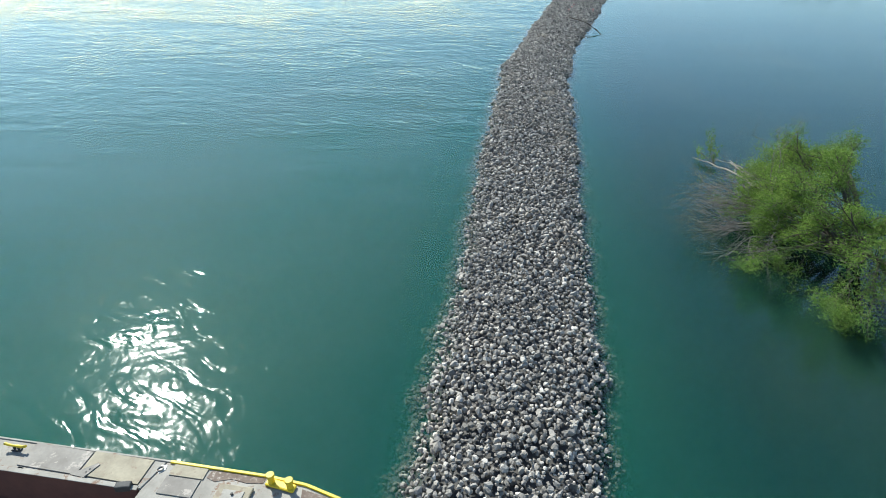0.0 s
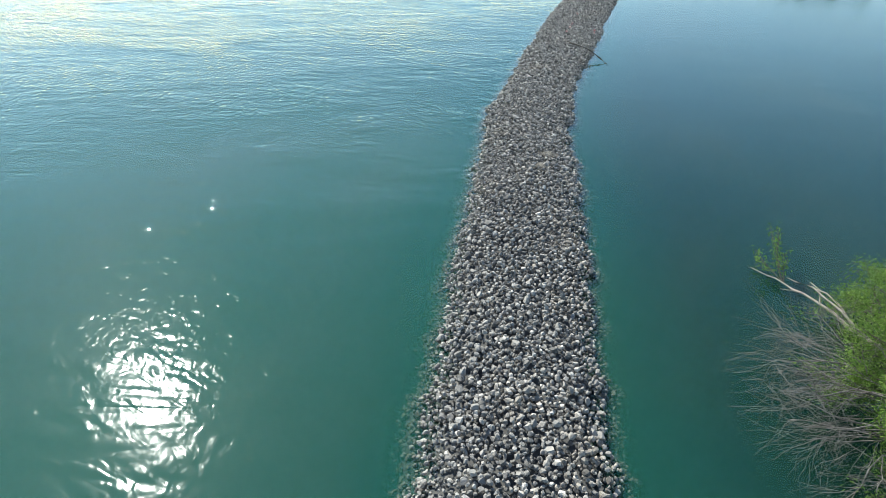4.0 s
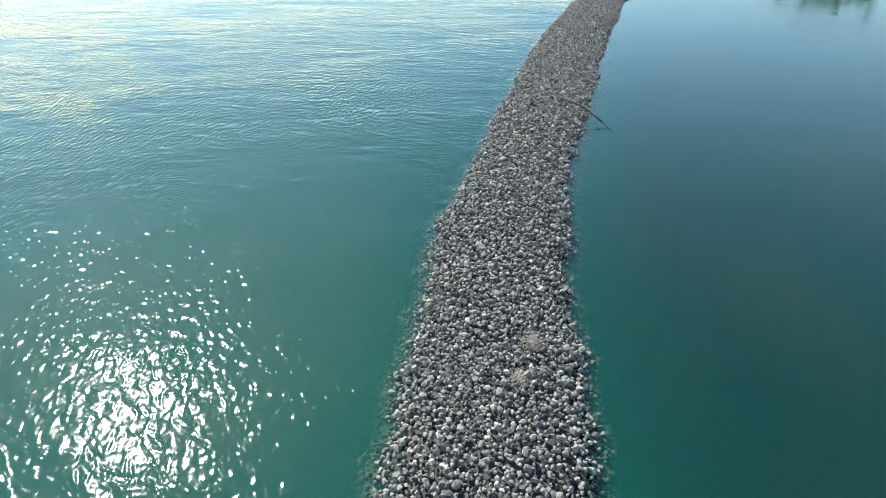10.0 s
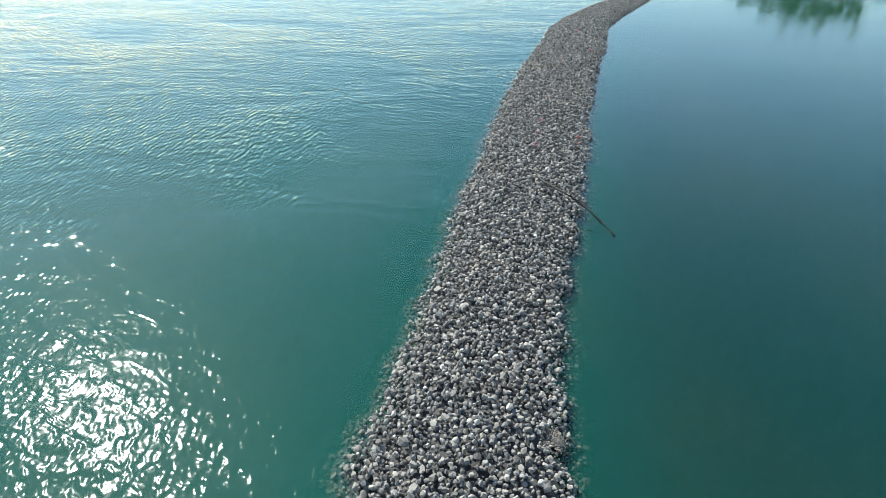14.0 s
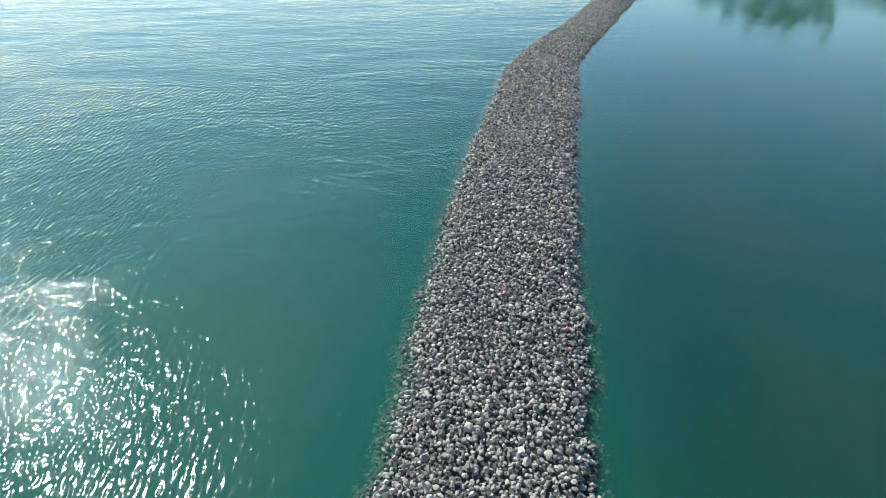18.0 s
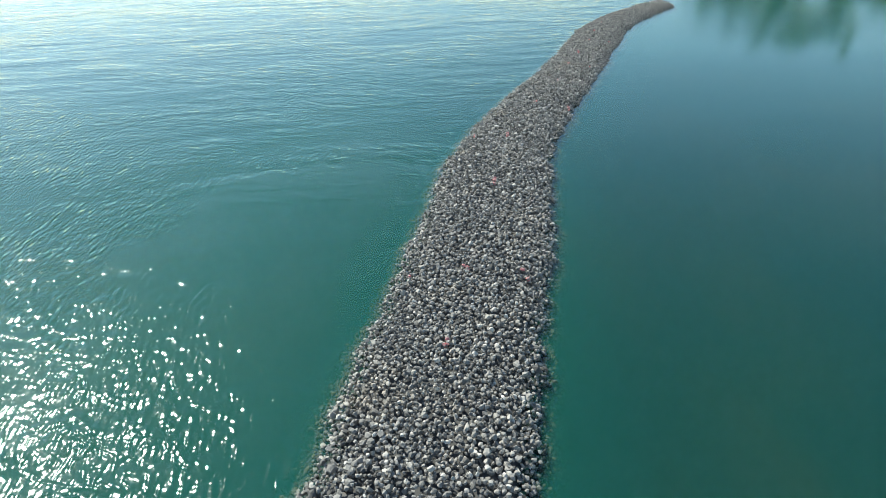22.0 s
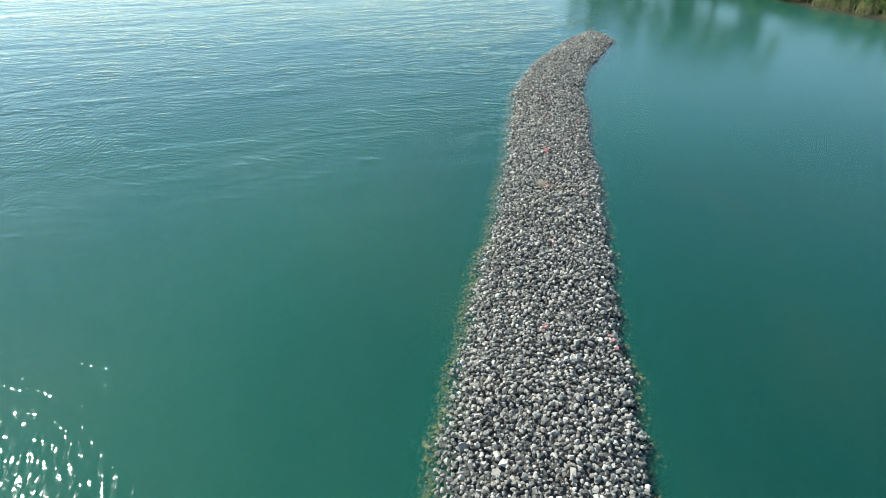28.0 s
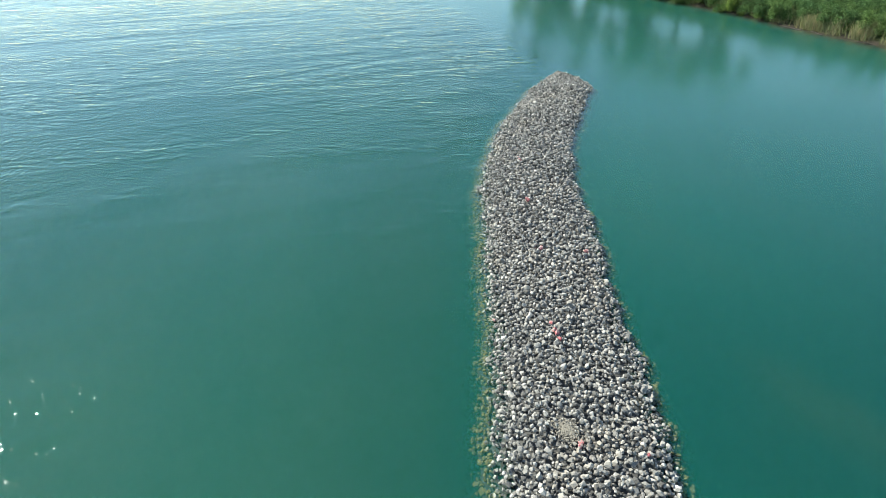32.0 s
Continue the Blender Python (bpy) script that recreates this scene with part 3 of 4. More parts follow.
for x, y, n in MARKS:
    for _ in range(n):
        px, py = x + rng.normal(0, 0.06), y + rng.normal(0, 0.22)
        s = rng.uniform(0.07, 0.1)
        z = float(spit_height(np.array([px]), np.array([py]))[0])
        lay_stone("marked_stone", RED_MESHES[rng.integers(0, 8)], (px, py, z + 0.07), turns(1, 0.3)[0], float(s), spit, "stone sprayed with red paint")


# ---- trees ----
def grow(verts, faces, tips, start, way, length, radius, level, rnd, droop=0.0, forks=3, spread=0.6, steps=5, curl=0.13):
    """A limb that bends, tapers and forks; the ends of twigs go into tips."""
    path, p, d = [start.copy()], start.copy(), way.normalized()
    for _ in range(steps):
        d = (d + Vector((rnd.gauss(0, curl), rnd.gauss(0, curl), rnd.gauss(0, 0.8 * curl) - droop))).normalized()
        p = p + d * (length / steps)
        path.append(p.copy())
    tube(verts, faces, path, radius, radius * 0.45, 6 if level > 1 else 4)
    if level == 0:
        tips.extend(path[1:])
        return
    if level == 1:
        tips.extend(path[2:])
    for k in range(forks):
        i = rnd.randint(2, steps)
        side = Vector((rnd.gauss(0, 1), rnd.gauss(0, 1), rnd.gauss(0, 0.8))).normalized()
        grow(verts, faces, tips, path[i], (d + side * spread).normalized(), length * rnd.uniform(0.5, 0.75), radius * 0.5 * rnd.uniform(0.8, 1.1), level - 1, rnd, droop, forks, spread, steps, curl)


def leaves(tips, per, reach, long, wide, gen):
    """Small leaf blades round the twigs: one quad each."""
    t = np.array([p[:] for p in tips])
    n = len(t) * per
    c = np.repeat(t, per, 0) + gen.normal(0, reach, (n, 3))
    a = gen.normal(0, 1, (n, 3)) + np.array([0, 0, -0.5])
    a /= np.linalg.norm(a, axis=1, keepdims=True)
    b = np.cross(a, gen.normal(0, 1, (n, 3)))
    b /= np.linalg.norm(b, axis=1, keepdims=True)
    s = gen.uniform(0.7, 1.3, (n, 1))
    a, b = a * long * s, b * wide * s
    v = np.stack([c - a, c + b, c + a, c - b], 1).reshape(-1, 3)
    return mesh_from("leaves", v, np.arange(4 * n).reshape(-1, 4))


def tree(name, limbs, seed, per, reach, long, wide, bark, leaf, level=3, droop=0.02, forks=3, spread=0.6):
    """A tree of limbs (start, way, length, radius), with wood and crown."""
    rnd, gen = random.Random(seed), np.random.default_rng(seed)
    root = new(name, None)
    v, f, tips = [], [], []
    for start, way, length, radius in limbs:
        grow(v, f, tips, Vector(start), Vector(way), length, radius, level, rnd, droop, forks, spread)
    part("trunk", mesh_from("trunk", [p[:] for p in v], f, True), bark, root)
    if per:
        part("crown", leaves(tips, per, reach, long, wide, gen), leaf, root)
    return root


def reaching_tree(name, root, targets, bare, seed, per):
    """A many-stemmed tree whose limbs reach out to given places; bare ones carry no leaves."""
    rnd, gen = random.Random(seed), np.random.default_rng(seed)
    ob = new(name, None)
    root = Vector(root)
    wood, wood_f, tips = [], [], []
    for places in (targets, bare):
        for place, width in places:
            v, f, t = (wood, wood_f, tips) if places is targets else ([], [], [])
            goal = Vector(place)
            way = goal - root
            bend = Vector((0, 0, 0.18 * way.length))
            s = root + Vector((rnd.uniform(-0.4, 0.4), rnd.uniform(-0.4, 0.4), -0.4))
            path = [s.lerp(goal, k) + bend * (k * (1 - k) * 2.2) + Vector((rnd.gauss(0, 0.05), rnd.gauss(0, 0.05), 0)) for k in (0, 0.14, 0.28, 0.42, 0.55, 0.66)]
            path[0] = s
            tube(v, f, path, (0.08 if places is bare else 0.13) * width, (0.04 if places is bare else 0.06) * width, 7)
            dead = places is bare
            for k in range(4 if dead else 6 if width > 0.5 else 4):
                i = rnd.choice((3, 4, 5, 5, 5))
                d = (goal - path[i]).normalized() + Vector((rnd.gauss(0, 0.34), rnd.gauss(0, 0.34), rnd.gauss(0, 0.26)))
                if dead:
                    grow(v, f, t, path[i], d, (goal - path[i]).length * rnd.uniform(0.6, 1.0), 0.034 * width, 2, rnd, 0.02, 4, 0.8, 6, 0.2)
                else:
                    grow(v, f, t, path[i], d, (goal - path[i]).length * rnd.uniform(0.4, 0.8), 0.045 * width, 2, rnd, 0.02, 4, 0.55, 5)
            if places is bare:
                part("dead_branch", mesh_from("dead_branch", [p[:] for p in v], f, True), DEADWOOD_GREY, ob, "bare grey dead branch")
    part("trunk", mesh_from("trunk", [p[:] for p in wood], wood_f, True), BARK, ob)
    part("crown", leaves(tips, per, 0.13, 0.046, 0.010, gen), WILLOW_LEAF, ob)
    return ob


willow = reaching_tree("willow_tree", (10.6, -9.4, 0),
                       [((8.0, -10.0, 2.9), 1.0), ((8.9, -6.4, 3.0), 1.0), ((8.9, -5.0, 1.7), 0.7), ((7.8, -9.0, 1.9), 0.7), ((7.8, -7.4, 2.0), 0.7), ((8.3, -11.5, 2.2), 0.9),
                        ((9.8, -7.6, 3.3), 1.2), ((9.4, -12.0, 2.8), 1.1), ((11.4, -10.6, 3.6), 1.3), ((6.8, -11.9, 0.65), 0.3), ((10.8, -5.6, 2.6), 1.0), ((9.5, -14.3, 1.9), 1.0),
                        ((10.3, -13.4, 2.6), 1.1), ((8.6, -3.9, 0.9), 0.5), ((9.4, -3.6, 1.2), 0.6), ((8.3, -4.6, 0.9), 0.4), ((8.9, -14.5, 0.7), 0.3), ((9.3, -9.6, 3.4), 1.0), ((7.2, -8.5, 1.5), 0.5), ((7.1, -9.9, 1.3), 0.45), ((7.4, -6.9, 1.6), 0.5)],
                       [((5.3, -7.3, 1.2), 0.5), ((5.3, -8.2, 1.0), 0.5), ((5.5, -9.8, 0.8), 0.5), ((5.6, -9.0, 1.3), 0.5), ((5.5, -7.9, 0.6), 0.5), ((5.7, -10.6, 0.5), 0.5), ((6.2, -6.9, 0.9), 0.4), ((6.6, -11.2, 0.5), 0.4), ((6.15, -6.4, 0.9), 0.35), ((6.3, -5.9, 1.0), 0.32), ((6.1, -7.0, 0.8), 0.35), ((5.7, -10.2, 0.8), 0.35), ((6.0, -9.5, 0.7), 0.35), ((6.1, -8.6, 1.1), 0.32), ((6.2, -7.4, 1.2), 0.32)], 4, 9)
willow.matrix_basis = pose(-0.33, 0.55, 0) @ Matrix.Diagonal((1, 1, 0.82, 1))
tagged(willow, "leaning willow in fresh yellow-green leaf with bare grey twigs", "tree")

# fallen limbs that lie on the water beside the willow
lv, lf = [], []
tube(lv, lf, [Vector(p) for p in ((8.55, -6.25, 0.56), (8.2, -5.6, 0.5), (7.95, -5.1, 0.58), (7.75, -4.55, 0.5), (7.5, -4.1, 0.47), (7.32, -3.75, 0.36), (7.25, -3.45, 0.3), (7.0, -3.2, 0.34), (6.85, -2.98, 0.27), (6.45, -2.58, 0.26))], 0.05, 0.008, 8)
tube(lv, lf, [Vector(p) for p in ((8.4, -5.9, 0.5), (8.05, -5.2, 0.75), (7.8, -4.6, 0.74), (7.62, -4.2, 0.78), (7.3, -3.9, 0.7), (7.1, -3.75, 0.72))], 0.038, 0.01, 7)
tube(lv, lf, [Vector(p) for p in ((8.25, -5.6, 0.56), (8.15, -4.9, 0.68), (7.95, -4.35, 0.72), (7.7, -4.05, 0.66))], 0.034, 0.014, 7)
tube(lv, lf, [Vector(p) for p in ((7.75, -4.65, 0.53), (7.8, -4.25, 0.74), (7.62, -4.0, 0.8))], 0.025, 0.01, 6)
tube(lv, lf, [Vector(p) for p in ((7.5, -4.1, 0.47), (7.2, -4.05, 0.5), (6.95, -3.9, 0.42))], 0.018, 0.006, 5)
log = part("fallen_limb", mesh_from("fallen_limb", [p[:] for p in lv], lf, True), DEADWOOD)
log.matrix_basis = pose(-0.33, 0.35, -0.12)
tagged(log, "bleached bare fallen limb stretched over the water", "log")
bv, bf = [], []
tube(bv, bf, [Vector(p) for p in ((10.2, -8.9, 0.3), (9.4, -7.2, 0.5), (8.53, -6.21, 0.56))], 0.09, 0.066, 8)
part("limb_foot", mesh_from("limb_foot", [p[:] for p in bv], bf, True), BARK, log, "dark barked foot of the limb")
rnd, gen = random.Random(8), np.random.default_rng(8)
sv, sf, st = [], [], []
for goal in ((6.95, -2.1, 0.65), (7.15, -2.35, 0.8), (7.35, -2.8, 0.65), (6.7, -2.5, 0.5)):
    s = Vector((7.2, -3.38, 0.3))
    grow(sv, sf, st, s, Vector(goal) - s, (Vector(goal) - s).length, 0.02, 1, rnd, 0.0, 4, 0.4, 4)
shoot = part("shoot", mesh_from("shoot", [p[:] for p in sv], sf, True), BARK, log, "thin brown leafy shoot")
part("shoot_leaves", leaves(st, 5, 0.07, 0.06, 0.015, gen), WILLOW_LEAF, log, "small yellow-green leaves")

# trees of the bank
bank_a = tree("bank_tree", [((0, 0, -0.2), (0.05, 0, 1), 6, 0.24), ((0.1, 0.1, 2.5), (-0.6, 0.2, 0.7), 4, 0.12), ((0, 0, 3.2), (0.5, -0.5, 0.7), 4, 0.12)], 11, 7, 0.3, 0.2, 0.09, BARK, BANK_LEAF, 3, -0.02, 3, 0.75)
bank_b = tree("bank_tree", [((0, 0, -0.2), (-0.1, 0.1, 1), 7.5, 0.28), ((0, 0, 3.0), (0.6, 0.2, 0.8), 4.5, 0.13), ((0, 0, 4), (-0.5, -0.5, 0.8), 4, 0.12)], 12, 7, 0.3, 0.2, 0.09, BARK, BANK_LEAF, 3, -0.02, 3, 0.75)
for t_ in (bank_a, bank_b):
    tagged(t_, "green leafy tree on the wooded lake bank", "tree", "trees of the bank")
rnd = random.Random(5)
pts = [Vector((*p, 0)) for p in SHORE]
count = 0
for a, b in zip(pts[6:-2], pts[7:-1]):
    length = (b - a).length
    out = Vector((b - a).to_tuple()).normalized()
    land = Vector((out.y, -out.x, 0))
    k = 0.0
    while k < length:
        full = (a + out * k).y > 129 or (a + out * k).y < 104
        tall = 130 < (a + out * k).y < 178
        p = a + out * k + land * (rnd.uniform(3.0, 6.0) if full else rnd.uniform(6.5, 9.0))
        src = (bank_a, bank_b)[count % 2]
        m = pose(p.x, p.y, 0.6, 0, 0, rnd.uniform(0, 360)) @ Matrix.Scale((rnd.uniform(1.1, 1.5) if tall else rnd.uniform(0.6, 0.8)) if full else rnd.uniform(0.5, 0.7), 4)
        if count < 2:
            src.matrix_basis = m
        else:
            copy_thing(src, m)
        count += 1
        k += rnd.uniform(3.0, 4.6)

# bushes along the water's edge
bush_a = tree("bush", [((0, 0, -0.1), (0.4, 0.2, 0.9), 1.3, 0.04), ((0, 0, -0.1), (-0.6, 0.1, 0.8), 1.2, 0.04), ((0, 0, -0.1), (0.0, -0.7, 0.7), 1.2, 0.04), ((0, 0, -0.1), (0, 0.6, 0.9), 1.3, 0.04)],
              21, 8, 0.16, 0.075, 0.04, BARK, BANK_LEAF, 2, 0.0, 4, 0.8)
tagged(bush_a, "dense green bush at the water's edge", "bush", "bushes of the bank")
first = True
for a, b in zip(pts[9:15], pts[10:16]):
    out = (b - a).normalized()
    land = Vector((out.y, -out.x, 0))
    k = 0.0
    while k < (b - a).length:
        p0 = a + out * k
        for row in range(0 if p0.y > 121 else 1, 5):
            if rnd.random() < ((0.55 if p0.y < 121 else 0.0), (0.55 if p0.y < 121 else 0.1), 0.4, 0.15, 0.1)[row]:
                continue
            p = a + out * (k + rnd.uniform(-0.4, 0.4)) + land * (0.5 + 1.2 * row + rnd.uniform(-0.3, 0.5))
            m = pose(p.x, p.y, 0.2 + 0.25 * row, 0, 0, rnd.uniform(0, 360))
            if first:
                bush_a.matrix_basis, first = m, False
            else:
                copy_thing(bush_a, m)
        k += 1.15

# dry reeds at the foot of the bank
gen = np.random.default_rng(9)
rv, rf = [], []
for a, b in zip(pts[9:15], pts[10:16]):
    out = (b - a).normalized()
    land = Vector((out.y, -out.x, 0))
    for _ in range(int((b - a).length * 420)):
        k = gen.uniform(0, (b - a).length)
        q = a + out * k
        clump = 0.5 + 0.5 * math.sin(q.y * 1.7 + 1.3 * math.sin(q.y * 0.6)) * math.sin(q.y * 0.53 + 1.0)
        if gen.uniform() > clump * clump * 1.6:
            continue
        p = q + land * (0.05 + abs(gen.normal(0, 1.3)))
        p.z = float(ground_height(np.array([p.x]), np.array([p.y]))[0]) - 0.03
        hgt, w = gen.uniform(0.6, 1.7), 0.016
        lean = Vector((gen.normal(0, 0.2), gen.normal(0, 0.2), 1)) * hgt
        s = Vector((gen.normal(0, 1), gen.normal(0, 1), 0)).normalized() * w
        i = len(rv)
        rv += [p - s, p + s, p + lean * 0.6 + s * 0.8, p + lean * 0.6 - s * 0.8, p + lean + Vector((lean.x, lean.y, -0.05)) * 0.5]
        rf += [(i, i + 1, i + 2), (i, i + 2, i + 3), (i + 3, i + 2, i + 4)]
reeds = part("reed_bed", mesh_from("reed_bed", [p[:] for p in rv], rf), REED)
tagged(reeds, "dry tan reeds along the muddy bank", "reeds", kind="stuff")

# dark drift logs caught at the foot of the bank
for x, y, r, n in ((52.9, 120.2, 100, 2.2), (53.5, 117.6, 75, 1.6), (54.6, 112.8, 120, 2.0), (52.4, 128.6, 95, 2.6), (55.6, 108.4, 70, 1.4)):
    dv, df = [], []
    a_ = radians(r)
    tube(dv, df, [Vector((n * k * math.cos(a_) - 0.15 * math.sin(3 * k), n * k * math.sin(a_), 0.03 + 0.08 * k + 0.03 * math.sin(9 * k))) for k in (-0.5, -0.2, 0.1, 0.35, 0.5)], 0.055, 0.015, 7)
    tube(dv, df, [Vector((0.1 * n * math.cos(a_), 0.1 * n * math.sin(a_), 0.1)), Vector((0.1 * n * math.cos(a_) - 0.35, 0.1 * n * math.sin(a_) + 0.2, 0.3))], 0.03, 0.01, 5)
    ob = part("drift_log", mesh_from("drift_log", [p[:] for p in dv], df, True), DRIFTWOOD)
    ob.matrix_basis = pose(x - 0.1, y, 0)
    tagged(ob, "dark wet drift log lying at the muddy bank", "log", "drift logs of the bank")

# driftwood branch that lies across the stones
dv, df = [], []
tube(dv, df, [Vector(p) for p in ((-0.42, 25.6, 0.68), (-0.17, 25.1, 0.68), (0.55, 24.3, 0.66), (1.25, 23.65, 0.52), (1.9, 22.95, 0.22), (2.4, 22.45, -0.08))], 0.032, 0.062, 7)
tube(dv, df, [Vector(p) for p in ((0.1, 24.7, 0.66), (-0.2, 24.75, 0.7), (-0.5, 24.95, 0.66))], 0.02, 0.008, 5)
tube(dv, df, [Vector(p) for p in ((-0.15, 25.0, 0.66), (-0.05, 25.35, 0.72), (-0.1, 25.7, 0.68))], 0.018, 0.007, 5)
stick = part("driftwood_branch", mesh_from("driftwood_branch", [p[:] for p in dv], df, True), DRIFTWOOD)
tagged(stick, "dark wet driftwood branch lying across the stones", "branch")

# ---- the barge ----
BARGE = Matrix.Translation((-9.47, -22.3, 0)) @ Matrix.Rotation(radians(3.3), 4, "Z")
barge = new("work_barge", None)
barge.matrix_basis = BARGE
tagged(barge, "moored steel work barge with worn grey deck and yellow edge", "barge")
DZ = 1.0


def slab(name, material, u0, u1, v0, v1, z0, z1, parent, label="", bevel=0.008, turn=0.0):
    """A bevelled plate in the barge's own frame: u along its side, v across it."""
    bm = bmesh.new()
    cu, cv = (u0 + u1) / 2, (v0 + v1) / 2
    box(bm, u0 - cu, u1 - cu, v0 - cv, v1 - cv, z0, z1, bevel, Matrix.Translation((cu, cv, 0)) @ Matrix.Rotation(radians(turn), 4, "Z"))
    return part(name, bm, material, parent, label)


def outline_slab(name, material, outline, z0, z1, parent, label="", bevel=0.015):
    """A plate with the given outline (u, v)."""
    bm = bmesh.new()
    low = [bm.verts.new((u, v, z0)) for u, v in outline]
    high = [bm.verts.new((u, v, z1)) for u, v in outline]
    bm.faces.new(high)
    bm.faces.new(low[::-1])
    n = len(outline)
    for i in range(n):
        bm.faces.new((low[i], low[(i + 1) % n], high[(i + 1) % n], high[i]))
    bmesh.ops.recalc_face_normals(bm, faces=bm.faces[:])
    bmesh.ops.bevel(bm, geom=[e for e in bm.edges], offset=bevel, segments=1, affect="EDGES")
    return part(name, bm, material, parent, label)


BOW = [(5.6, -0.02), (6.4, -0.09), (7.1, -0.28), (7.6, -0.62), (7.9, -1.1), (8.0, -2.0), (8.0, -7.0)]
outline_slab("hull", RUST, [(-14, -0.02), (5.6, -0.04)] + [(u - 0.04, v - 0.03) for u, v in BOW[1:]] + [(-14, -7.0)], -0.9, 0.2, barge, "rust-red steel hull", 0.03)
outline_slab("side_deck", DECK, [(-14, 0.0), (3.62, 0.0), (3.45, -0.66), (-14, -0.66)], 0.2, DZ, barge, "worn pale grey painted side deck", 0.02)
outline_slab("fore_deck", DECK, [(3.62, 0.0)] + BOW + [(3.3, -7.0), (3.45, -0.66)], 0.2, DZ - 0.003, barge, "worn grey painted foredeck", 0.02)
slab("coaming", RUST, -14, 3.42, -0.72, -0.665, 0.2, DZ + 0.03, barge, "rust-red hold coaming")
slab("coaming_rim", DECK, -14, 3.42, -0.725, -0.63, DZ + 0.032, DZ + 0.05, barge, "chipped white coaming rim")
slab("deck_plate", PLATE, 0.86, 2.1, -0.56, -0.03, DZ, DZ + 0.022, barge, "rust-stained grey deck plate", turn=-1)
slab("deck_plate", PLATE_TAN, 2.13, 3.36, -0.58, -0.03, DZ, DZ + 0.022, barge, "tan weathered deck plate", turn=-1)
slab("deck_plate", PLATE_TAN, 3.80, 4.48, -0.30, -0.04, DZ, DZ + 0.018, barge, "tan weathered deck plate")
slab("deck_plate", PLATE, 3.78, 4.45, -0.70, -0.32, DZ, DZ + 0.018, barge, "purple-grey deck plate")
hatch = slab("hatch", PLATE_TAN, 4.86, 5.5, -1.0, -0.34, DZ, DZ + 0.06, barge, "raised square deck hatch", 0.02)
slab("hatch_lid", DECK, 4.98, 5.38, -0.9, -0.46, DZ + 0.06, DZ + 0.075, hatch)
bm = bmesh.new()
bmesh.ops.create_cone(bm, segments=12, radius1=0.028, radius2=0.022, depth=0.03, cap_ends=True, matrix=Matrix.Translation((5.18, -0.55, DZ + 0.09)))
part("hatch_knob", bm, STEEL, hatch)
# yellow kerb along the foredeck's edge, pale one along the side deck
for (u0, v0), (u1, v1) in zip([(3.7, 0.0)] + BOW[:5], BOW[:6]):
    c, d = Vector(((u0 + u1) / 2, (v0 + v1) / 2, 0)), Vector((u1 - u0, v1 - v0, 0))
    bm = bmesh.new()
    box(bm, -d.length / 2 - 0.01, d.length / 2 + 0.01, -0.05, 0.012, DZ - 0.08, DZ + 0.035, 0.012, Matrix.Translation(c) @ Matrix.Rotation(math.atan2(d.y, d.x), 4, "Z"))
    part("edge_kerb", bm, YELLOW, barge, "yellow painted edge kerb")
slab("edge_kerb", DECK, -14, 3.7, -0.03, 0.012, DZ - 0.08, DZ + 0.02, barge, "pale painted edge kerb")


def bollard(u, v, parent):
    """A double bollard: a base plate and two capped posts."""
    base = slab("bollard_base", YELLOW, u - 0.29, u + 0.29, v - 0.085, v + 0.085, DZ, DZ + 0.06, parent, "yellow painted double bollard", 0.03, -8)
    for s in (-0.19, 0.19):
        bm = bmesh.new()
        rings = ((0.06, 0.062), (0.11, 0.058), (0.195, 0.058), (0.205, 0.076), (0.25, 0.079), (0.262, 0.07))
        prev = None
        for z, r in rings:
            ring = [bm.verts.new((u + s * 0.99 + r * math.cos(a), v - s * 0.14 + r * math.sin(a), DZ + z)) for a in np.linspace(0, 2 * math.pi, 20, endpoint=False)]
            if prev:
                for i in range(20):
                    bm.faces.new((prev[i], prev[(i + 1) % 20], ring[(i + 1) % 20], ring[i]))
            prev = ring
        bm.faces.new(prev)
        part("bollard_post", bm, YELLOW, base)


bollard(5.95, -0.2, barge)
# horn cleat
bm = bmesh.new()
box(bm, 0.50, 0.68, -0.27, -0.17, DZ, DZ + 0.03, 0.01)
box(bm, 0.53, 0.56, -0.24, -0.20, DZ + 0.03, DZ + 0.1, 0.008)
box(bm, 0.62, 0.65, -0.24, -0.20, DZ + 0.03, DZ + 0.1, 0.008)
cv_, cf_ = [], []
tube(cv_, cf_, [Vector(p) for p in ((0.36, -0.22, DZ + 0.14), (0.47, -0.22, DZ + 0.115), (0.59, -0.22, DZ + 0.11), (0.71, -0.22, DZ + 0.115), (0.82, -0.22, DZ + 0.14))], 0.028, 0.028, 8)
part("cleat_base", bm, STEEL, barge, "dark cleat foot")
part("cleat_horn", mesh_from("cleat_horn", [p[:] for p in cv_], cf_, True), YELLOW, barge, "yellow horn cleat")


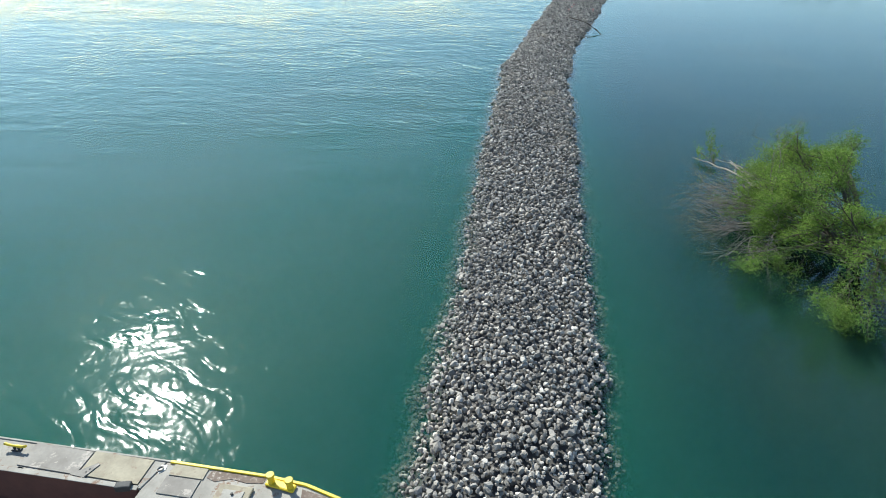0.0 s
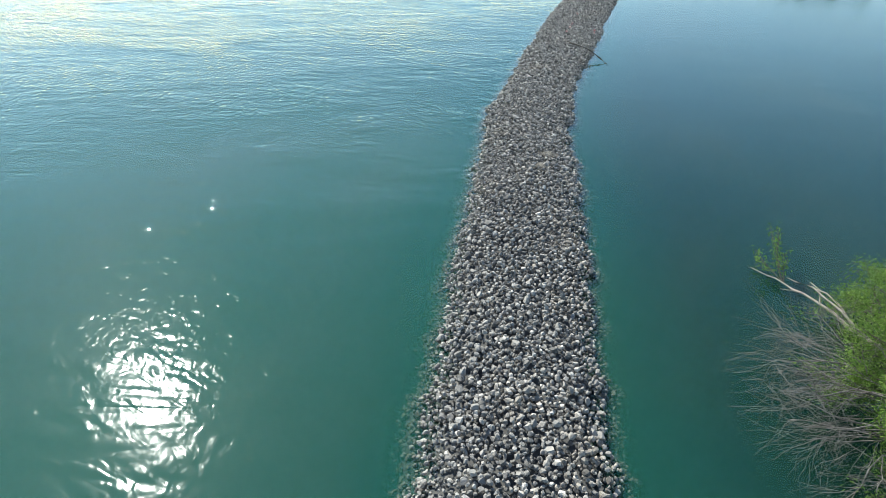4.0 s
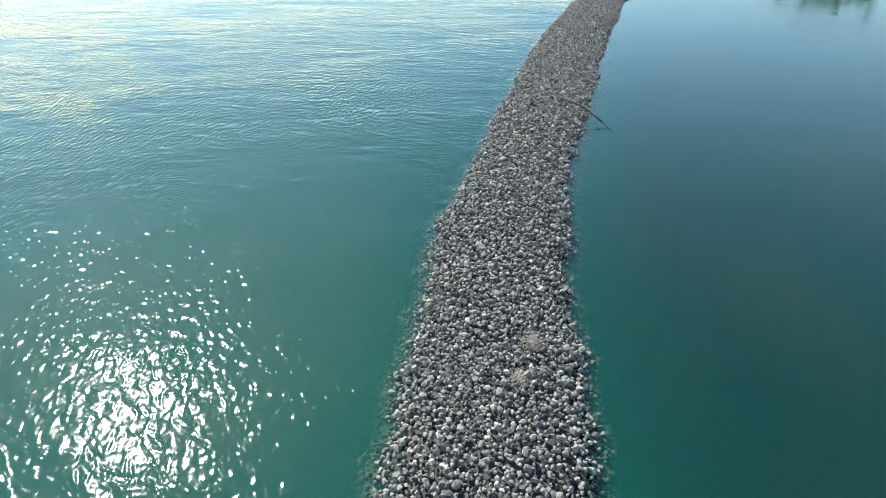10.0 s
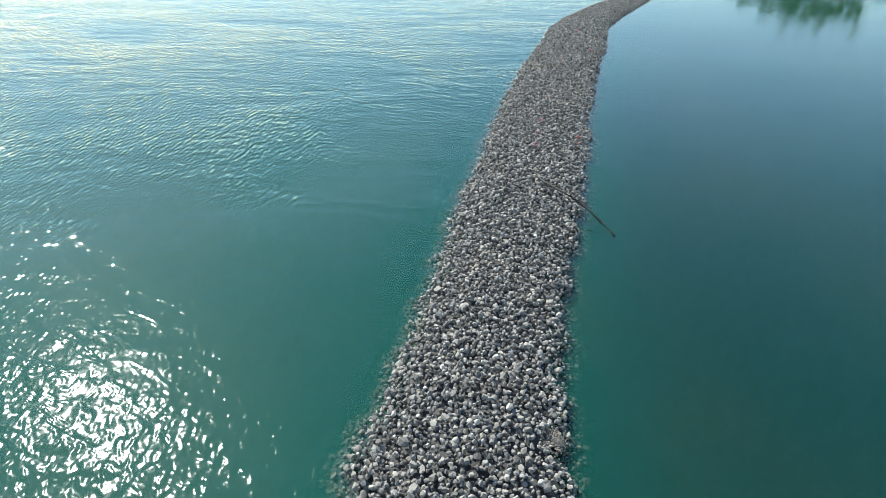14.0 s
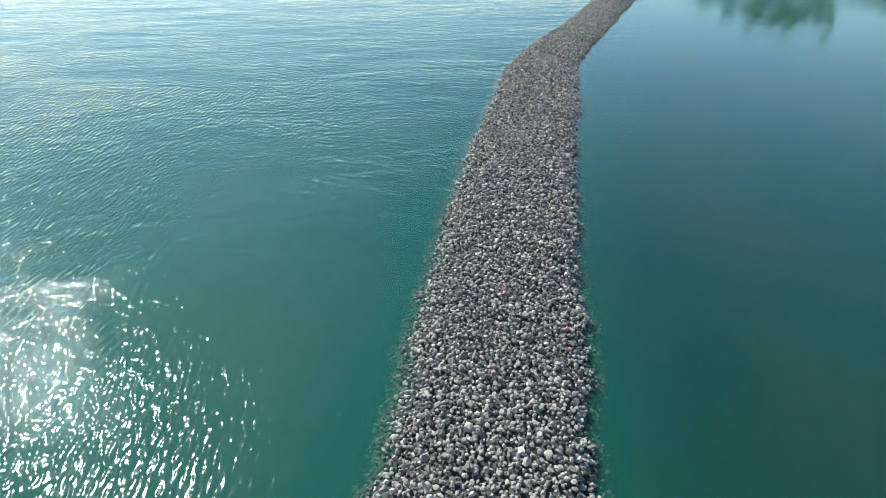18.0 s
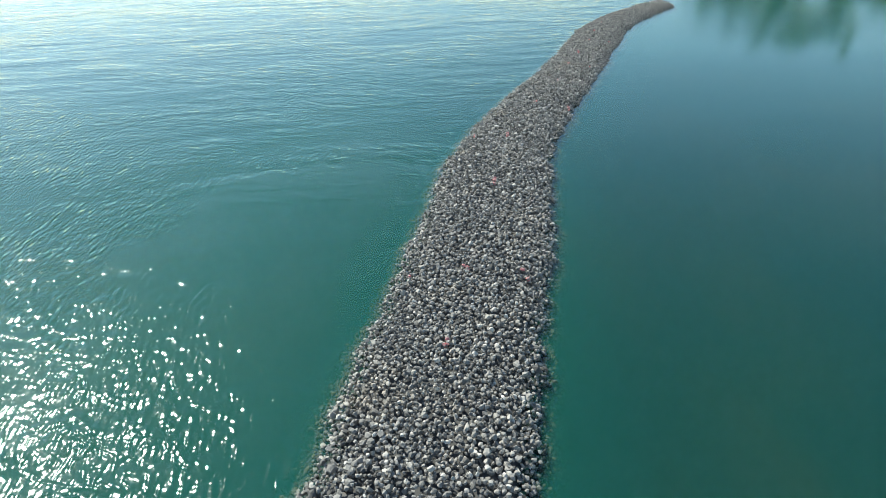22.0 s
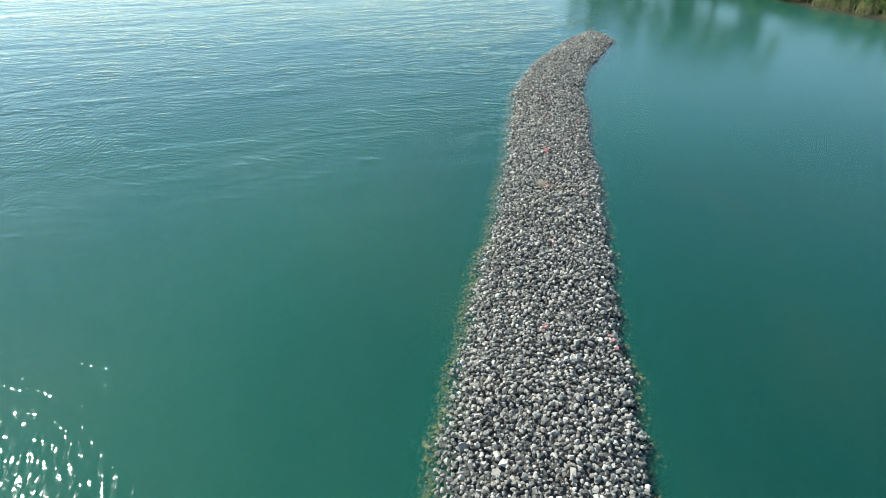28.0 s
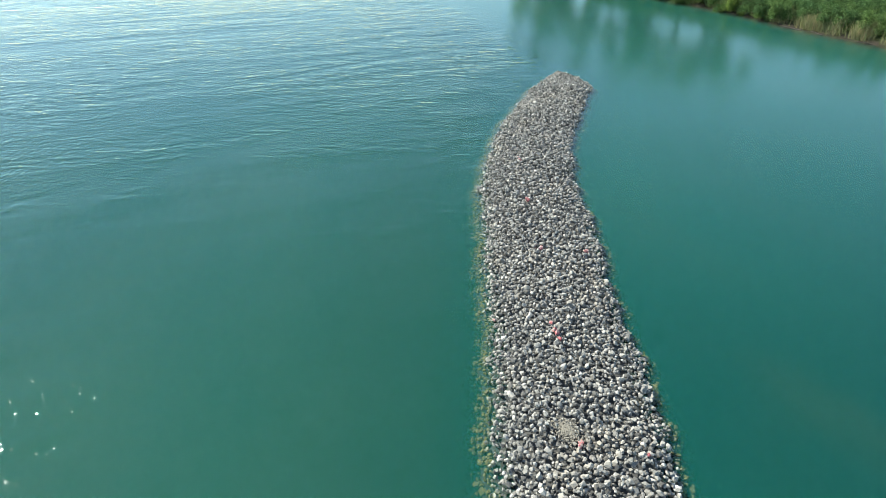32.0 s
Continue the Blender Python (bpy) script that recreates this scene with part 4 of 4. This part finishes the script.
def ring(name, material, u, v, radius, wire, parent, label):
    bm = bmesh.new()
    bmesh.ops.create_circle(bm, segments=4, radius=wire)
    vs, fs = [], []
    path = [Vector((u + radius * math.cos(a), v + radius * math.sin(a), DZ + wire + 0.003)) for a in np.linspace(0, 2 * math.pi, 18)]
    bm.free()
    tube(vs, fs, path, wire, wire, 6)
    return part(name, mesh_from(name, [p[:] for p in vs], fs, True), material, parent, label)


ring("mooring_ring", STEEL, 0.98, -0.63, 0.05, 0.016, barge, "black steel mooring ring")
ring("lashing_ring", DECK, 3.58, -0.2, 0.05, 0.014, barge, "white painted lashing ring")
outline_slab("loose_plate", PLATE, [(1.98, -0.60), (2.30, -0.62), (2.42, -0.30), (2.36, -0.28)], DZ + 0.024, DZ + 0.04, barge, "loose grey steel bracket", 0.004)
for u, v in ((2.27, -0.50), (2.30, -0.43)):
    bm = bmesh.new()
    bmesh.ops.create_cone(bm, segments=10, radius1=0.016, radius2=0.016, depth=0.006, cap_ends=True, matrix=Matrix.Translation((u, v, DZ + 0.042)))
    part("bolt_hole", bm, STEEL, barge, "dark bolt hole")
# flaked rust along the yellow kerb and spilt white paint at the deck joint
outline_slab("rust_patch", RUST_FLAKES, [(4.56, -0.06), (5.1, -0.07), (5.62, -0.07), (5.6, -0.2), (5.3, -0.24), (5.0, -0.2), (4.7, -0.3), (4.52, -0.24)], DZ, DZ + 0.006, barge, "strip of flaked rust along the kerb", 0.002)
outline_slab("rust_patch", RUST_FLAKES, [(6.35, -0.2), (6.8, -0.28), (7.2, -0.48), (7.1, -0.62), (6.7, -0.46), (6.4, -0.4)], DZ, DZ + 0.006, barge, "strip of flaked rust along the kerb", 0.002)
outline_slab("paint_spill", PAINT_SPILL, [(3.55, -0.1), (3.66, -0.09), (3.68, -0.2), (3.6, -0.3), (3.52, -0.24)], DZ, DZ + 0.005, barge, "spilt white paint", 0.002)
slab("towing_lug", STEEL, 3.02, 3.3, -0.76, -0.62, DZ - 0.02, DZ + 0.12, barge, "black towing lug on the coaming", 0.02, 15)
